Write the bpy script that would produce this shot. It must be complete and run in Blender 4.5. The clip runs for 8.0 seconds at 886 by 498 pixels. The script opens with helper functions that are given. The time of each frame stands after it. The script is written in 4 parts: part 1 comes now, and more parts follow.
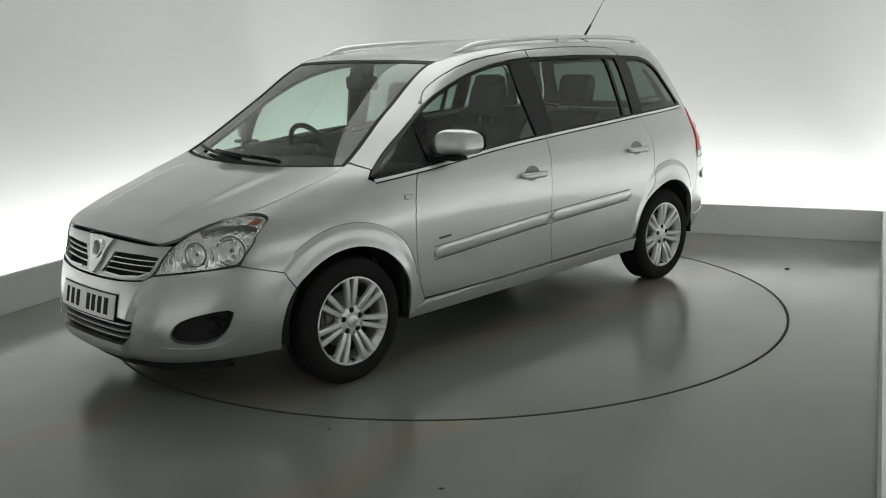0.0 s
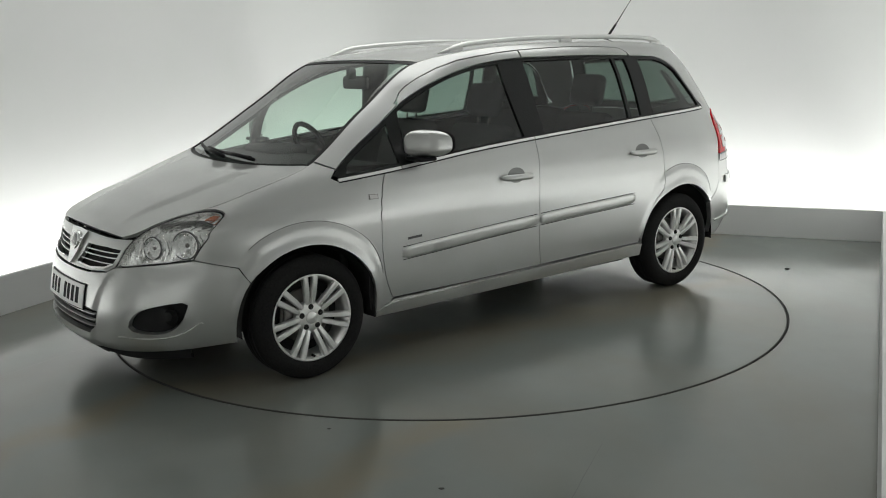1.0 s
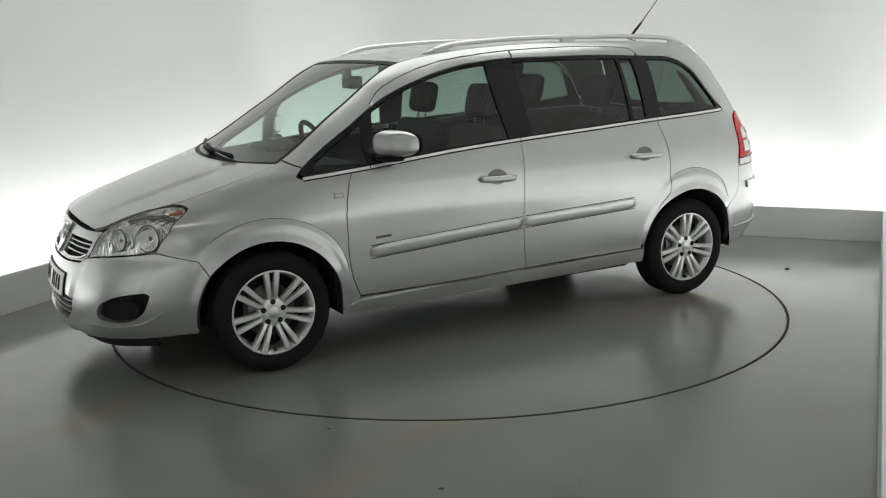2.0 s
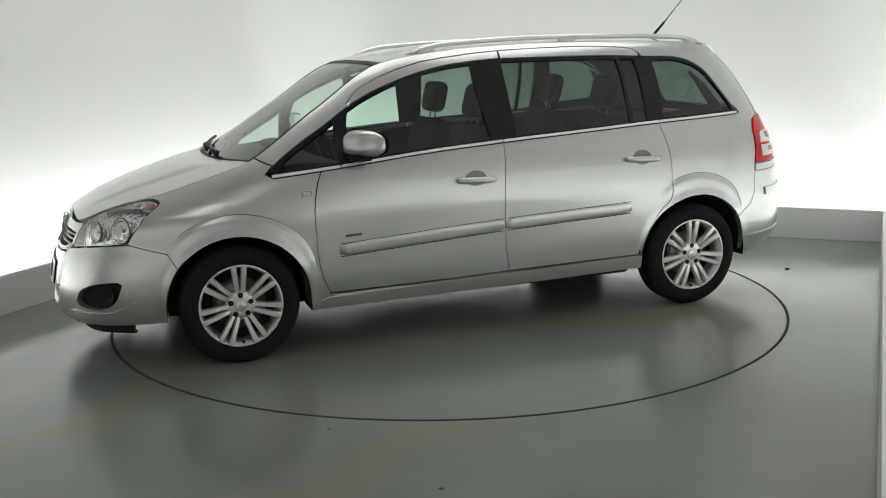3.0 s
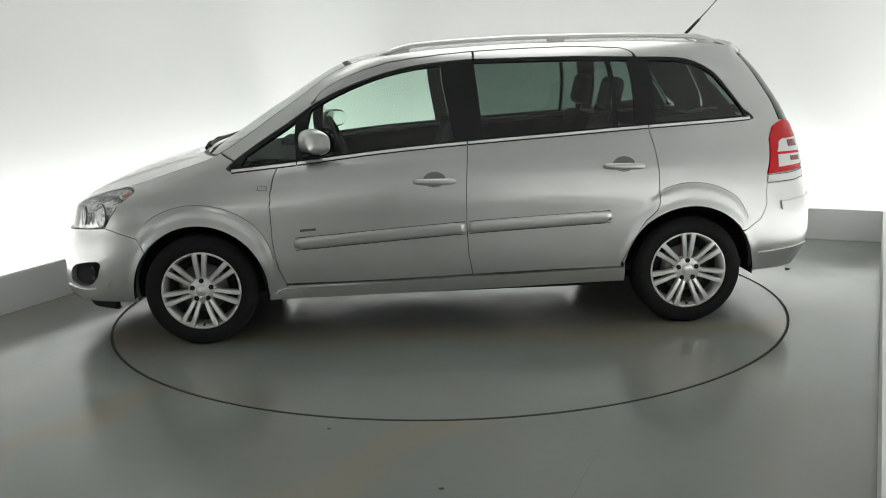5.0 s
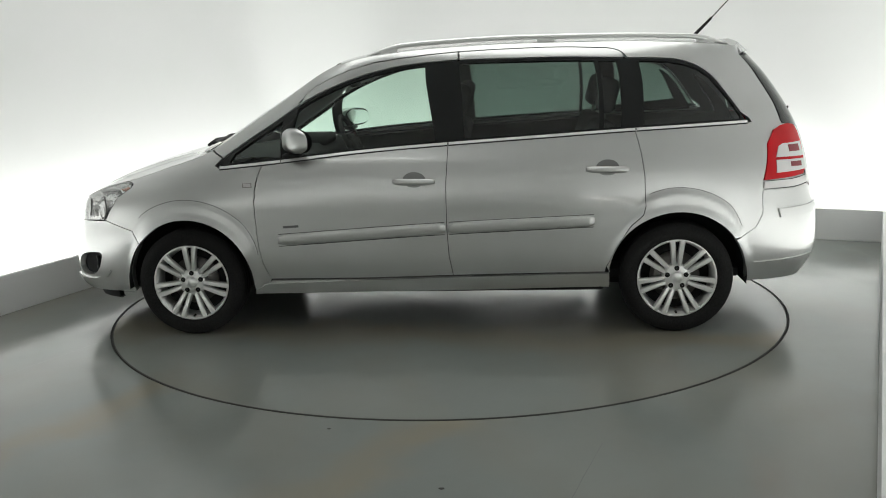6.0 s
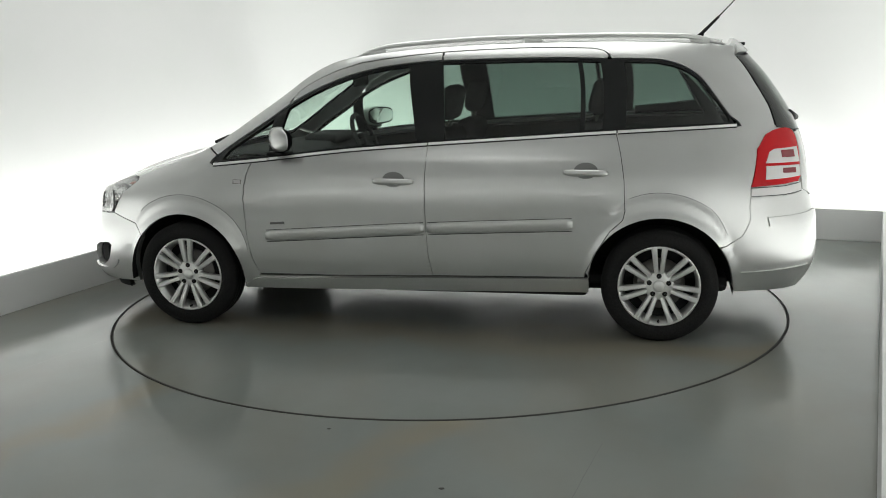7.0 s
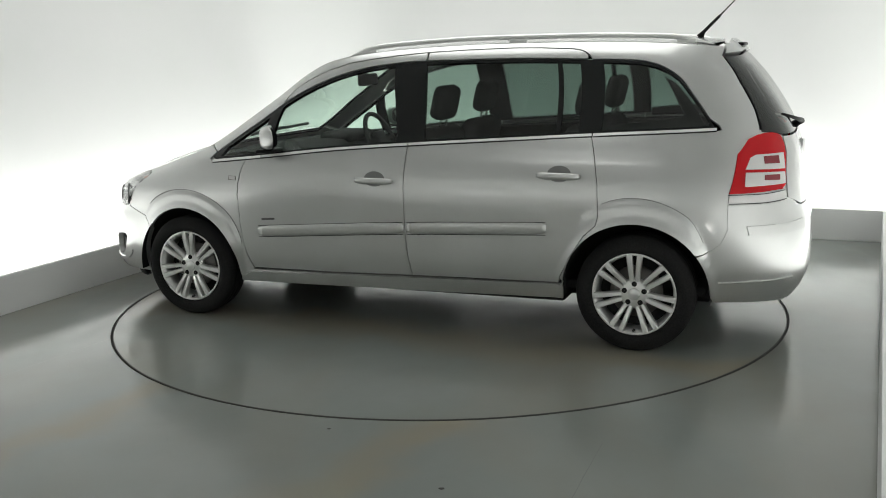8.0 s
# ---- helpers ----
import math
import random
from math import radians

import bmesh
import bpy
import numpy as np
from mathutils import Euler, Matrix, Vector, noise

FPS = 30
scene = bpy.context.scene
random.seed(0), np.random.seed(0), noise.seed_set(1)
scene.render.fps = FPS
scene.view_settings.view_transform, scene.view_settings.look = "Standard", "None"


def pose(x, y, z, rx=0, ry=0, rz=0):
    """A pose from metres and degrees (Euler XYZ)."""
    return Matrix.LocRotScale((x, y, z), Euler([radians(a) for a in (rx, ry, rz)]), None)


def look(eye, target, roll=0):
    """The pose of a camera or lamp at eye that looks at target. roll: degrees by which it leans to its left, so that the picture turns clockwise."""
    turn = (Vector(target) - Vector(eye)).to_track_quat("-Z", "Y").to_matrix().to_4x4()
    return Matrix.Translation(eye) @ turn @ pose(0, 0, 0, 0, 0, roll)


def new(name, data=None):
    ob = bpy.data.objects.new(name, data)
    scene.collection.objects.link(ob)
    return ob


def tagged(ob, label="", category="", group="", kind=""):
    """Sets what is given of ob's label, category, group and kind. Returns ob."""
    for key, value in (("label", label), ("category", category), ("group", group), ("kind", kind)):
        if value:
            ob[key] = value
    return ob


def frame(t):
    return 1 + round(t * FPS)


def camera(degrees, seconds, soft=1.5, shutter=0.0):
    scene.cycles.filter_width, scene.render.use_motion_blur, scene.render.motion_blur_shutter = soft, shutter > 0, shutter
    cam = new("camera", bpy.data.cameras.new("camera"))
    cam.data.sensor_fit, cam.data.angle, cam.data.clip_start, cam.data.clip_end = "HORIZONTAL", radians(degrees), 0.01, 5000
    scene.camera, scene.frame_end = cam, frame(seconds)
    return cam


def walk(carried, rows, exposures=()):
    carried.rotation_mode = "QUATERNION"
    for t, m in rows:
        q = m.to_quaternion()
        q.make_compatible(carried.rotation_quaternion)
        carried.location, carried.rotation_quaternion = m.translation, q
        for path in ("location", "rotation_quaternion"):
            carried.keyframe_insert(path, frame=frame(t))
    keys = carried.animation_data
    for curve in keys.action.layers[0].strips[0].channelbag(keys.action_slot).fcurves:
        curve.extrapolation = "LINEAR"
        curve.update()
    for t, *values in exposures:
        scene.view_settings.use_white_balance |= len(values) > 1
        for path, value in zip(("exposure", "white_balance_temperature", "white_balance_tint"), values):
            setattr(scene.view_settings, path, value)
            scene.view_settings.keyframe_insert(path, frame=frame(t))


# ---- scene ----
from mathutils import geometry

cam = camera(49.727, 8.0, soft=1.0)
EYE = (0.0, -5.9025, 1.5529)
TARGET = (EYE[0] - 0.00453549, EYE[1] + 0.97909314, EYE[2] - 0.20336188)
walk(cam, [(0.0, look(EYE, TARGET, -1.583)), (8.0, look(EYE, TARGET, -1.583))],
     exposures=[(0.0, -0.17), (1.5, -0.03), (4.5, 0.22), (8.0, 0.31)])

# ---- light: cove strips behind the plinth, ceiling panel, tube, added front fill ----
TURN = radians(-24.33)          # the booth's walls against the world axes
BOOTH = Matrix.Rotation(TURN, 4, "Z")
world = bpy.data.worlds.new("world")
scene.world = world
world.use_nodes = True
world.node_tree.nodes["Background"].inputs[0].default_value = (0.9, 0.95, 1.0, 1)
world.node_tree.nodes["Background"].inputs[1].default_value = 0.05


def area(name, x, y, z, sx, sy, power, rx=0, ry=0, rz=0, color=(1, 1, 1)):
    lamp = bpy.data.lights.new(name, "AREA")
    lamp.shape, lamp.size, lamp.size_y, lamp.energy, lamp.color = "RECTANGLE", sx, sy, power, color
    ob = new(name, lamp)
    ob.matrix_world = BOOTH @ pose(x, y, z, rx, ry, rz)
    return ob


FRONT_WALL = -7.2
COOL = (0.985, 1.0, 0.965)
area("cove_light", -2.60, -0.6, 0.06, 0.10, 6.6, 44, 180, -10, 0, COOL)
area("cove_light", 0.0, 2.74, 0.06, 5.0, 0.10, 33, 170, 0, 0, COOL)
area("cove_light", 2.60, -0.6, 0.06, 0.10, 6.6, 44, 180, 10, 0, COOL)
area("ceiling_light", 0.0, 0.6, 3.6, 3.6, 3.2, 57, 0, 0, 0, COOL)
# fill strip added behind the viewer, no known source, brightens the car's near side
area("cove_light", 0.0, FRONT_WALL + 0.22, 0.06, 5.4, 0.10, 27, 190, 0, 0, COOL)
area("tube_light", 0.6, -4.6, 3.6, 1.5, 0.04, 9, 0, 0, 0, COOL)


# ---- materials ----
def material(name, color, rough=0.5, metal=0.0, coat=0.0, trans=0.0, emit=0.0, ior=1.45, spec=0.5):
    m = bpy.data.materials.new(name)
    m.use_nodes = True
    b = m.node_tree.nodes["Principled BSDF"]
    b.inputs["Base Color"].default_value = (*color, 1)
    b.inputs["Roughness"].default_value = rough
    b.inputs["Metallic"].default_value = metal
    b.inputs["Coat Weight"].default_value = coat
    b.inputs["Coat Roughness"].default_value = 0.04
    b.inputs["Transmission Weight"].default_value = trans
    b.inputs["IOR"].default_value = ior
    b.inputs["Specular IOR Level"].default_value = spec
    if emit:
        b.inputs["Emission Color"].default_value = (*color, 1)
        b.inputs["Emission Strength"].default_value = emit
    return m


def nodes_of(m):
    return m.node_tree, m.node_tree.nodes["Principled BSDF"]


def noise_ramp(m, scale, stops, detail=4.0, stretch=(1, 1, 1), rough=0.55, source="Object"):
    """A noise over the object's own coordinates, through a colour ramp; returns the ramp and the noise."""
    tree, _ = nodes_of(m)
    co = tree.nodes.new("ShaderNodeTexCoord")
    mp = tree.nodes.new("ShaderNodeMapping")
    mp.inputs["Scale"].default_value = stretch
    no = tree.nodes.new("ShaderNodeTexNoise")
    no.inputs["Scale"].default_value, no.inputs["Detail"].default_value = scale, detail
    no.inputs["Roughness"].default_value = rough
    ra = tree.nodes.new("ShaderNodeValToRGB")
    while len(ra.color_ramp.elements) < len(stops):
        ra.color_ramp.elements.new(0.5)
    for e, (pos, col) in zip(ra.color_ramp.elements, stops):
        e.position, e.color = pos, (*col, 1)
    tree.links.new(co.outputs[source], mp.inputs[0])
    tree.links.new(mp.outputs[0], no.inputs["Vector"])
    tree.links.new(no.outputs["Fac"], ra.inputs[0])
    return ra, no


def mix(m, a, b, fac, mode="MIX"):
    tree, _ = nodes_of(m)
    n = tree.nodes.new("ShaderNodeMix")
    n.data_type, n.blend_type = "RGBA", mode
    for socket, value in ((n.inputs[0], fac), (n.inputs[6], a), (n.inputs[7], b)):
        if hasattr(value, "is_output"):
            tree.links.new(value, socket)
        elif isinstance(value, tuple):
            socket.default_value = (*value, 1)
        else:
            socket.default_value = value
    return n.outputs[2]


def add_bump(m, height, strength=0.1, distance=0.002):
    tree, b = nodes_of(m)
    n = tree.nodes.new("ShaderNodeBump")
    n.inputs["Strength"].default_value, n.inputs["Distance"].default_value = strength, distance
    tree.links.new(height, n.inputs["Height"])
    tree.links.new(n.outputs[0], b.inputs["Normal"])


def streak(m, nx, ny, d, width, wobble):
    """How near a place lies to the line nx x + ny y = d, as a soft band with ragged sides."""
    tree, _ = nodes_of(m)

    def calc(op, a, b):
        n = tree.nodes.new("ShaderNodeMath")
        n.operation = op
        for s, v in zip(n.inputs, (a, b)):
            if isinstance(v, (int, float)):
                s.default_value = v
            else:
                tree.links.new(v, s)
        return n.outputs[0]
    co = tree.nodes.new("ShaderNodeTexCoord")
    xyz = tree.nodes.new("ShaderNodeSeparateXYZ")
    tree.links.new(co.outputs["Object"], xyz.inputs[0])
    off = calc("SUBTRACT", calc("ADD", calc("MULTIPLY", xyz.outputs[0], nx), calc("MULTIPLY", xyz.outputs[1], ny)), d)
    off = calc("ADD", off, calc("MULTIPLY", calc("SUBTRACT", wobble, 0.5), width * 2.5))
    near = calc("SUBTRACT", 1.0, calc("DIVIDE", calc("ABSOLUTE", off, 0.0), width))
    n = tree.nodes.new("ShaderNodeMapRange")
    n.interpolation_type = "SMOOTHSTEP"
    tree.links.new(near, n.inputs[0])
    return calc("MINIMUM", calc("MULTIPLY", calc("MULTIPLY", n.outputs[0], wobble), 1.5), 0.95)


def floor_material(name, streaks=()):
    """Grey-green floor paint with brown water stains, scuffs and worn gloss."""
    m = material(name, (0.2, 0.21, 0.2), 0.3)
    tree, b = nodes_of(m)
    base, _ = noise_ramp(m, 0.8, [(0.3, (0.175, 0.192, 0.178)), (0.7, (0.215, 0.235, 0.22))], 5)
    stain, big = noise_ramp(m, 0.9, [(0.45, (0, 0, 0)), (0.8, (0.8, 0.8, 0.8))], 4, (1, 0.5, 1))
    col = mix(m, base.outputs[0], (0.205, 0.185, 0.145), stain.outputs[0])
    _, rag = noise_ramp(m, 1.6, [(0, (0, 0, 0)), (1, (1, 1, 1))], 5)
    for nx, ny, d, width in streaks:
        col = mix(m, col, (0.222, 0.203, 0.155), streak(m, nx, ny, d, width, rag.outputs["Fac"]))
    speck, _ = noise_ramp(m, 34, [(0.78, (0, 0, 0)), (0.82, (0.6, 0.6, 0.6))], 2)
    col = mix(m, col, (0.07, 0.068, 0.06), speck.outputs[0])
    tree.links.new(col, b.inputs["Base Color"])
    gloss, _ = noise_ramp(m, 2.1, [(0.28, (0.10, 0.10, 0.10)), (0.52, (0.17, 0.17, 0.17)), (0.57, (0.235, 0.235, 0.235)), (0.78, (0.28, 0.28, 0.28))], 6, (1, 0.5, 1), 0.6)
    tree.links.new(gloss.outputs[0], b.inputs["Roughness"])
    _, fine = noise_ramp(m, 5, [(0, (0, 0, 0)), (1, (1, 1, 1))], 4)
    add_bump(m, fine.outputs["Fac"], 0.05, 0.003)
    return m


def wall_material(name, tone):
    m = material(name, (tone, tone, tone), 0.6, spec=0.2)
    tree, b = nodes_of(m)
    ra, no = noise_ramp(m, 1.3, [(0.3, (tone * 0.97, tone * 0.985, tone * 0.97)), (0.7, (tone, tone, tone))], 6)
    tree.links.new(ra.outputs[0], b.inputs["Base Color"])
    _, fine = noise_ramp(m, 90, [(0, (0, 0, 0)), (1, (1, 1, 1))], 2)
    add_bump(m, fine.outputs["Fac"], 0.05, 0.001)
    return m


def paint_material():
    """Silver metallic lacquer: flakes under a clear coat."""
    m = material("silver_paint", (0.55, 0.55, 0.54), 0.32, 0.84, 1.0)
    tree, b = nodes_of(m)
    flake, no = noise_ramp(m, 900, [(0.3, (0.49, 0.495, 0.49)), (0.7, (0.625, 0.63, 0.625))], 1)
    dust, _ = noise_ramp(m, 3.0, [(0.4, (1, 1, 1)), (0.75, (0.93, 0.93, 0.92))], 5)
    tree.links.new(mix(m, flake.outputs[0], dust.outputs[0], 1.0, "MULTIPLY"), b.inputs["Base Color"])
    return m


def glass_material(name, tint):
    """Thin car glass: see-through tinted, with a mirror gloss that grows at grazing angles."""
    m = bpy.data.materials.new(name)
    m.use_nodes = True
    tree = m.node_tree
    tree.nodes.remove(tree.nodes["Principled BSDF"])
    clear = tree.nodes.new("ShaderNodeBsdfTransparent")
    clear.inputs[0].default_value = (*tint, 1)
    gloss = tree.nodes.new("ShaderNodeBsdfGlossy")
    gloss.inputs["Roughness"].default_value = 0.015
    face = tree.nodes.new("ShaderNodeLayerWeight")
    face.inputs[0].default_value = 0.5
    power = tree.nodes.new("ShaderNodeMath")
    power.operation = "POWER"
    power.inputs[1].default_value = 4.0
    tree.links.new(face.outputs["Facing"], power.inputs[0])
    fres = tree.nodes.new("ShaderNodeMapRange")
    fres.inputs["To Min"].default_value, fres.inputs["To Max"].default_value = 0.07, 1.0
    tree.links.new(power.outputs[0], fres.inputs[0])
    mx = tree.nodes.new("ShaderNodeMixShader")
    tree.links.new(fres.outputs[0], mx.inputs[0])
    tree.links.new(clear.outputs[0], mx.inputs[1])
    tree.links.new(gloss.outputs[0], mx.inputs[2])
    tree.links.new(mx.outputs[0], tree.nodes["Material Output"].inputs[0])
    return m


def fabric_material(name, color, scale=350):
    m = material(name, color, 0.9, spec=0.15)
    tree, b = nodes_of(m)
    ra, no = noise_ramp(m, scale, [(0.3, tuple(c * 0.7 for c in color)), (0.7, tuple(c * 1.25 for c in color))], 2)
    tree.links.new(ra.outputs[0], b.inputs["Base Color"])
    add_bump(m, no.outputs["Fac"], 0.3, 0.001)
    return m


FLOOR = floor_material("floor_paint", [(-0.858, 0.513, 0.453, 0.23), (-0.865, 0.502, -0.945, 0.25)])
DISC = floor_material("turntable_paint", [(0.1, 0.995, 0.75, 0.35), (0.2, 0.98, -0.95, 0.25)])
WALL, PLINTH = wall_material("white_wall", 0.82), wall_material("plinth_paint", 0.62)
CEIL = wall_material("ceiling_paint", 0.62)
BOUNCE_WALL = wall_material("bounce_wall_paint", 0.78)
PAINT = paint_material()
GAP = material("groove", (0.012, 0.012, 0.012), 0.8)
BLACK = material("black_trim", (0.009, 0.009, 0.010), 0.42, spec=0.16)
GLOSS_BLACK = material("gloss_black", (0.010, 0.011, 0.011), 0.10, 0.0, 0.0, spec=0.4)
CREASE = material("crease_shade", (0.10, 0.10, 0.10), 0.5)
PLASTIC = fabric_material("grained_plastic", (0.03, 0.03, 0.031), 500)
RUBBER = fabric_material("tyre_rubber", (0.018, 0.018, 0.018), 120)
CHROME = material("chrome", (0.88, 0.88, 0.88), 0.14, 1.0)
ALLOY = material("alloy", (0.74, 0.74, 0.73), 0.33, 0.7, 0.5)
STEEL = material("brake_steel", (0.22, 0.21, 0.2), 0.45, 0.9)
GLASS = glass_material("clear_glass", (0.74, 0.86, 0.79))
SCREEN = glass_material("windscreen_glass", (0.80, 0.90, 0.84))
PRIVACY = glass_material("tinted_glass", (0.30, 0.38, 0.345))
LENS = glass_material("lamp_lens", (0.92, 0.93, 0.93))
REFLECTOR = material("lamp_reflector", (0.94, 0.93, 0.92), 0.10, 0.8)
_, ripple = noise_ramp(REFLECTOR, 24, [(0, (0, 0, 0)), (1, (1, 1, 1))], 2, (1, 1, 0.35))
add_bump(REFLECTOR, ripple.outputs["Fac"], 0.9, 0.03)
TRIM = material("bright_trim", (0.9, 0.9, 0.9), 0.22, 0.35, 0.5)
AMBER = material("amber_bulb", (0.40, 0.13, 0.07), 0.2, 0.0, 0.5)
SHROUD = material("lamp_shroud", (0.16, 0.16, 0.16), 0.25, 0.6)
RED = material("red_lens", (0.56, 0.006, 0.012), 0.10, 0.0, 0.1, spec=0.3)
DARK_RED = material("dark_red_lens", (0.22, 0.02, 0.03), 0.2, 0.0, 0.6)
WHITE_LENS = material("white_lens", (0.72, 0.70, 0.70), 0.15, 0.25, 0.8)
SEAT = fabric_material("seat_cloth", (0.035, 0.035, 0.038))
LINER = fabric_material("headlining", (0.16, 0.16, 0.155), 200)
PLATE = material("plate_white", (0.82, 0.82, 0.79), 0.35)
MIRROR = material("mirror_glass", (0.85, 0.87, 0.87), 0.02, 1.0)


# ---- building helpers ----
def part(name, bm, mat, parent=None, label="", normals=None, smooth=True):
    """Links a bmesh as one mesh object, under its thing if there is one."""
    me = bpy.data.meshes.new(name)
    bm.normal_update()
    bm.to_mesh(me)
    bm.free()
    me.materials.append(mat)
    for p in me.polygons:
        p.use_smooth = smooth
    if normals:
        me.normals_split_custom_set([normals[(p.index, l)] if (p.index, l) in normals else tuple(p.normal)
                                     for p in me.polygons for l in p.vertices])
    ob = new(name, me)
    ob.parent = parent
    if label:
        ob["label"] = label
    return ob


def thing(name, label, category, group="", kind=""):
    return tagged(new(name), label, category, group, kind)


def box(bm, x0, x1, y0, y1, z0, z1, bevel=0.0, m=None, segments=2):
    made = bmesh.ops.create_cube(bm, size=1, matrix=Matrix.Translation(((x0 + x1) / 2, (y0 + y1) / 2, (z0 + z1) / 2))
                                 @ Matrix.Diagonal((x1 - x0, y1 - y0, z1 - z0, 1)))
    verts = made["verts"]
    if bevel:
        edges = list({e for v in verts for e in v.link_edges})
        out = bmesh.ops.bevel(bm, geom=edges, offset=bevel, segments=segments, affect="EDGES", profile=0.5)
        verts = out["verts"]
    if m is not None:
        whole = set()
        stack = list(verts)
        while stack:
            v = stack.pop()
            if v not in whole:
                whole.add(v)
                stack += [e.other_vert(v) for e in v.link_edges]
        bmesh.ops.transform(bm, matrix=m, verts=list(whole))
    return bm


def lathe(bm, profile, steps=64, axis_m=None, closed=False):
    """Turns (radius, along) pairs about the y axis."""
    rings = []
    for r, a in profile:
        rings.append([bm.verts.new((r * math.cos(2 * math.pi * i / steps), a, r * math.sin(2 * math.pi * i / steps))) for i in range(steps)])
    pairs = list(zip(rings, rings[1:])) + ([(rings[-1], rings[0])] if closed else [])
    for p, q in pairs:
        for i in range(steps):
            j = (i + 1) % steps
            bm.faces.new((p[i], p[j], q[j], q[i]))
    if axis_m is not None:
        bmesh.ops.transform(bm, matrix=axis_m, verts=[v for ring in rings for v in ring])
    return bm


def tube(bm, path, radius, sides=8, flat=1.0):
    """A round bar along a path; flat squeezes it upwards."""
    rings = []
    for i, p in enumerate(path):
        p = Vector(p)
        d = (Vector(path[min(i + 1, len(path) - 1)]) - Vector(path[max(i - 1, 0)])).normalized()
        s = d.cross(Vector((0, 0, 1)))
        s = s.normalized() if s.length > 1e-4 else Vector((1, 0, 0))
        u = s.cross(d).normalized()
        r = radius[i] if isinstance(radius, (list, tuple)) else radius
        rings.append([bm.verts.new(p + s * r * math.cos(2 * math.pi * k / sides) + u * r * flat * math.sin(2 * math.pi * k / sides)) for k in range(sides)])
    for p, q in zip(rings, rings[1:]):
        for k in range(sides):
            j = (k + 1) % sides
            bm.faces.new((p[k], p[j], q[j], q[k]))
    bm.faces.new(rings[0][::-1])
    bm.faces.new(rings[-1])
    bmesh.ops.recalc_face_normals(bm, faces=bm.faces[:])
    return bm


# ---- the booth ----
PL, PB, PR, PH = -2.506, 2.648, 2.503, 0.245      # plinth faces and height
FRONT = FRONT_WALL


def sheet(name, corners, mat, thick, label, down=True):
    bm = bmesh.new()
    f = bm.faces.new([bm.verts.new(BOOTH @ Vector(c)) for c in corners])
    out = bmesh.ops.extrude_face_region(bm, geom=[f])
    n = Vector((0, 0, -thick if down else thick))
    bmesh.ops.translate(bm, vec=n, verts=[v for v in out["geom"] if isinstance(v, bmesh.types.BMVert)])
    bmesh.ops.recalc_face_normals(bm, faces=bm.faces[:])
    return tagged(part(name, bm, mat, smooth=False), label, name, kind="structure")


def ring_floor():
    """The floor, with a round opening for the turntable."""
    bm = bmesh.new()
    outer = [Vector(c) for c in ((-4.2, FRONT - 0.2, 0), (4.2, FRONT - 0.2, 0), (4.2, 4.2, 0), (-4.2, 4.2, 0))]
    n = 160
    R = 2.0460
    inner = [bm.verts.new((R * math.cos(2 * math.pi * i / n), R * math.sin(2 * math.pi * i / n), 0)) for i in range(n)]
    ov = [bm.verts.new(BOOTH @ p) for p in outer]
    edges = [bm.edges.new((inner[i], inner[(i + 1) % n])) for i in range(n)] + [bm.edges.new((ov[i], ov[(i + 1) % 4])) for i in range(4)]
    bmesh.ops.triangle_fill(bm, edges=edges, use_beauty=True)
    for f in [f for f in bm.faces if f.calc_center_median().length < R - 0.01]:
        bm.faces.remove(f)
    for f in bm.faces:
        if f.normal.z < 0:
            f.normal_flip()
    low = [bm.verts.new((v.co.x, v.co.y, -0.06)) for v in inner]
    for i in range(n):
        j = (i + 1) % n
        bm.faces.new((inner[j], inner[i], low[i], low[j]))
    return tagged(part("floor", bm, FLOOR, smooth=False), "grey-green painted concrete floor with brown stains", "floor", kind="structure")


ring_floor()
# black ring 7 mm down, painted shade for the deep gap round the disc
bm = bmesh.new()
lathe(bm, [(2.0, 0), (2.2, 0)], 96)
bmesh.ops.transform(bm, matrix=pose(0, 0, -0.007, -90), verts=bm.verts[:])
bmesh.ops.recalc_face_normals(bm, faces=bm.faces[:])
tagged(part("gap_shade_ring", bm, GAP), "shallow black ring for the shade in the gap round the turntable", "pit", kind="structure")


def wall_outline(inset, back, radius):
    """Plan of the U-shaped cyclorama wall: left, back, right, with round corners."""
    pts = [(-inset, FRONT)]
    for i in range(13):
        a = math.pi - i / 12 * math.pi / 2
        pts.append((-inset + radius + radius * math.cos(a), back - radius + radius * math.sin(a)))
    for i in range(13):
        a = math.pi / 2 - i / 12 * math.pi / 2
        pts.append((inset - radius + radius * math.cos(a), back - radius + radius * math.sin(a)))
    pts.append((inset, FRONT))
    return pts


def extrude_plan(name, inner, outer, z0, z1, mat, label, category):
    bm = bmesh.new()
    vs = [[bm.verts.new(BOOTH @ Vector((x, y, z))) for (x, y) in line for z in (z0, z1)] for line in (inner, outer)]
    n = len(inner)
    for i in range(n - 1):
        a, b, c, d = vs[0][2 * i], vs[0][2 * i + 1], vs[0][2 * i + 3], vs[0][2 * i + 2]
        e, f, g, h = vs[1][2 * i], vs[1][2 * i + 1], vs[1][2 * i + 3], vs[1][2 * i + 2]
        for q in ((a, b, c, d), (e, h, g, f), (b, f, g, c), (a, d, h, e)):
            bm.faces.new(q)
    for i in (0, n - 1):
        bm.faces.new((vs[0][2 * i], vs[0][2 * i + 1], vs[1][2 * i + 1], vs[1][2 * i]))
    bmesh.ops.recalc_face_normals(bm, faces=bm.faces[:])
    ob = part(name, bm, mat)
    ob.data.set_sharp_from_angle(angle=radians(30))
    return tagged(ob, label, category, kind="structure")


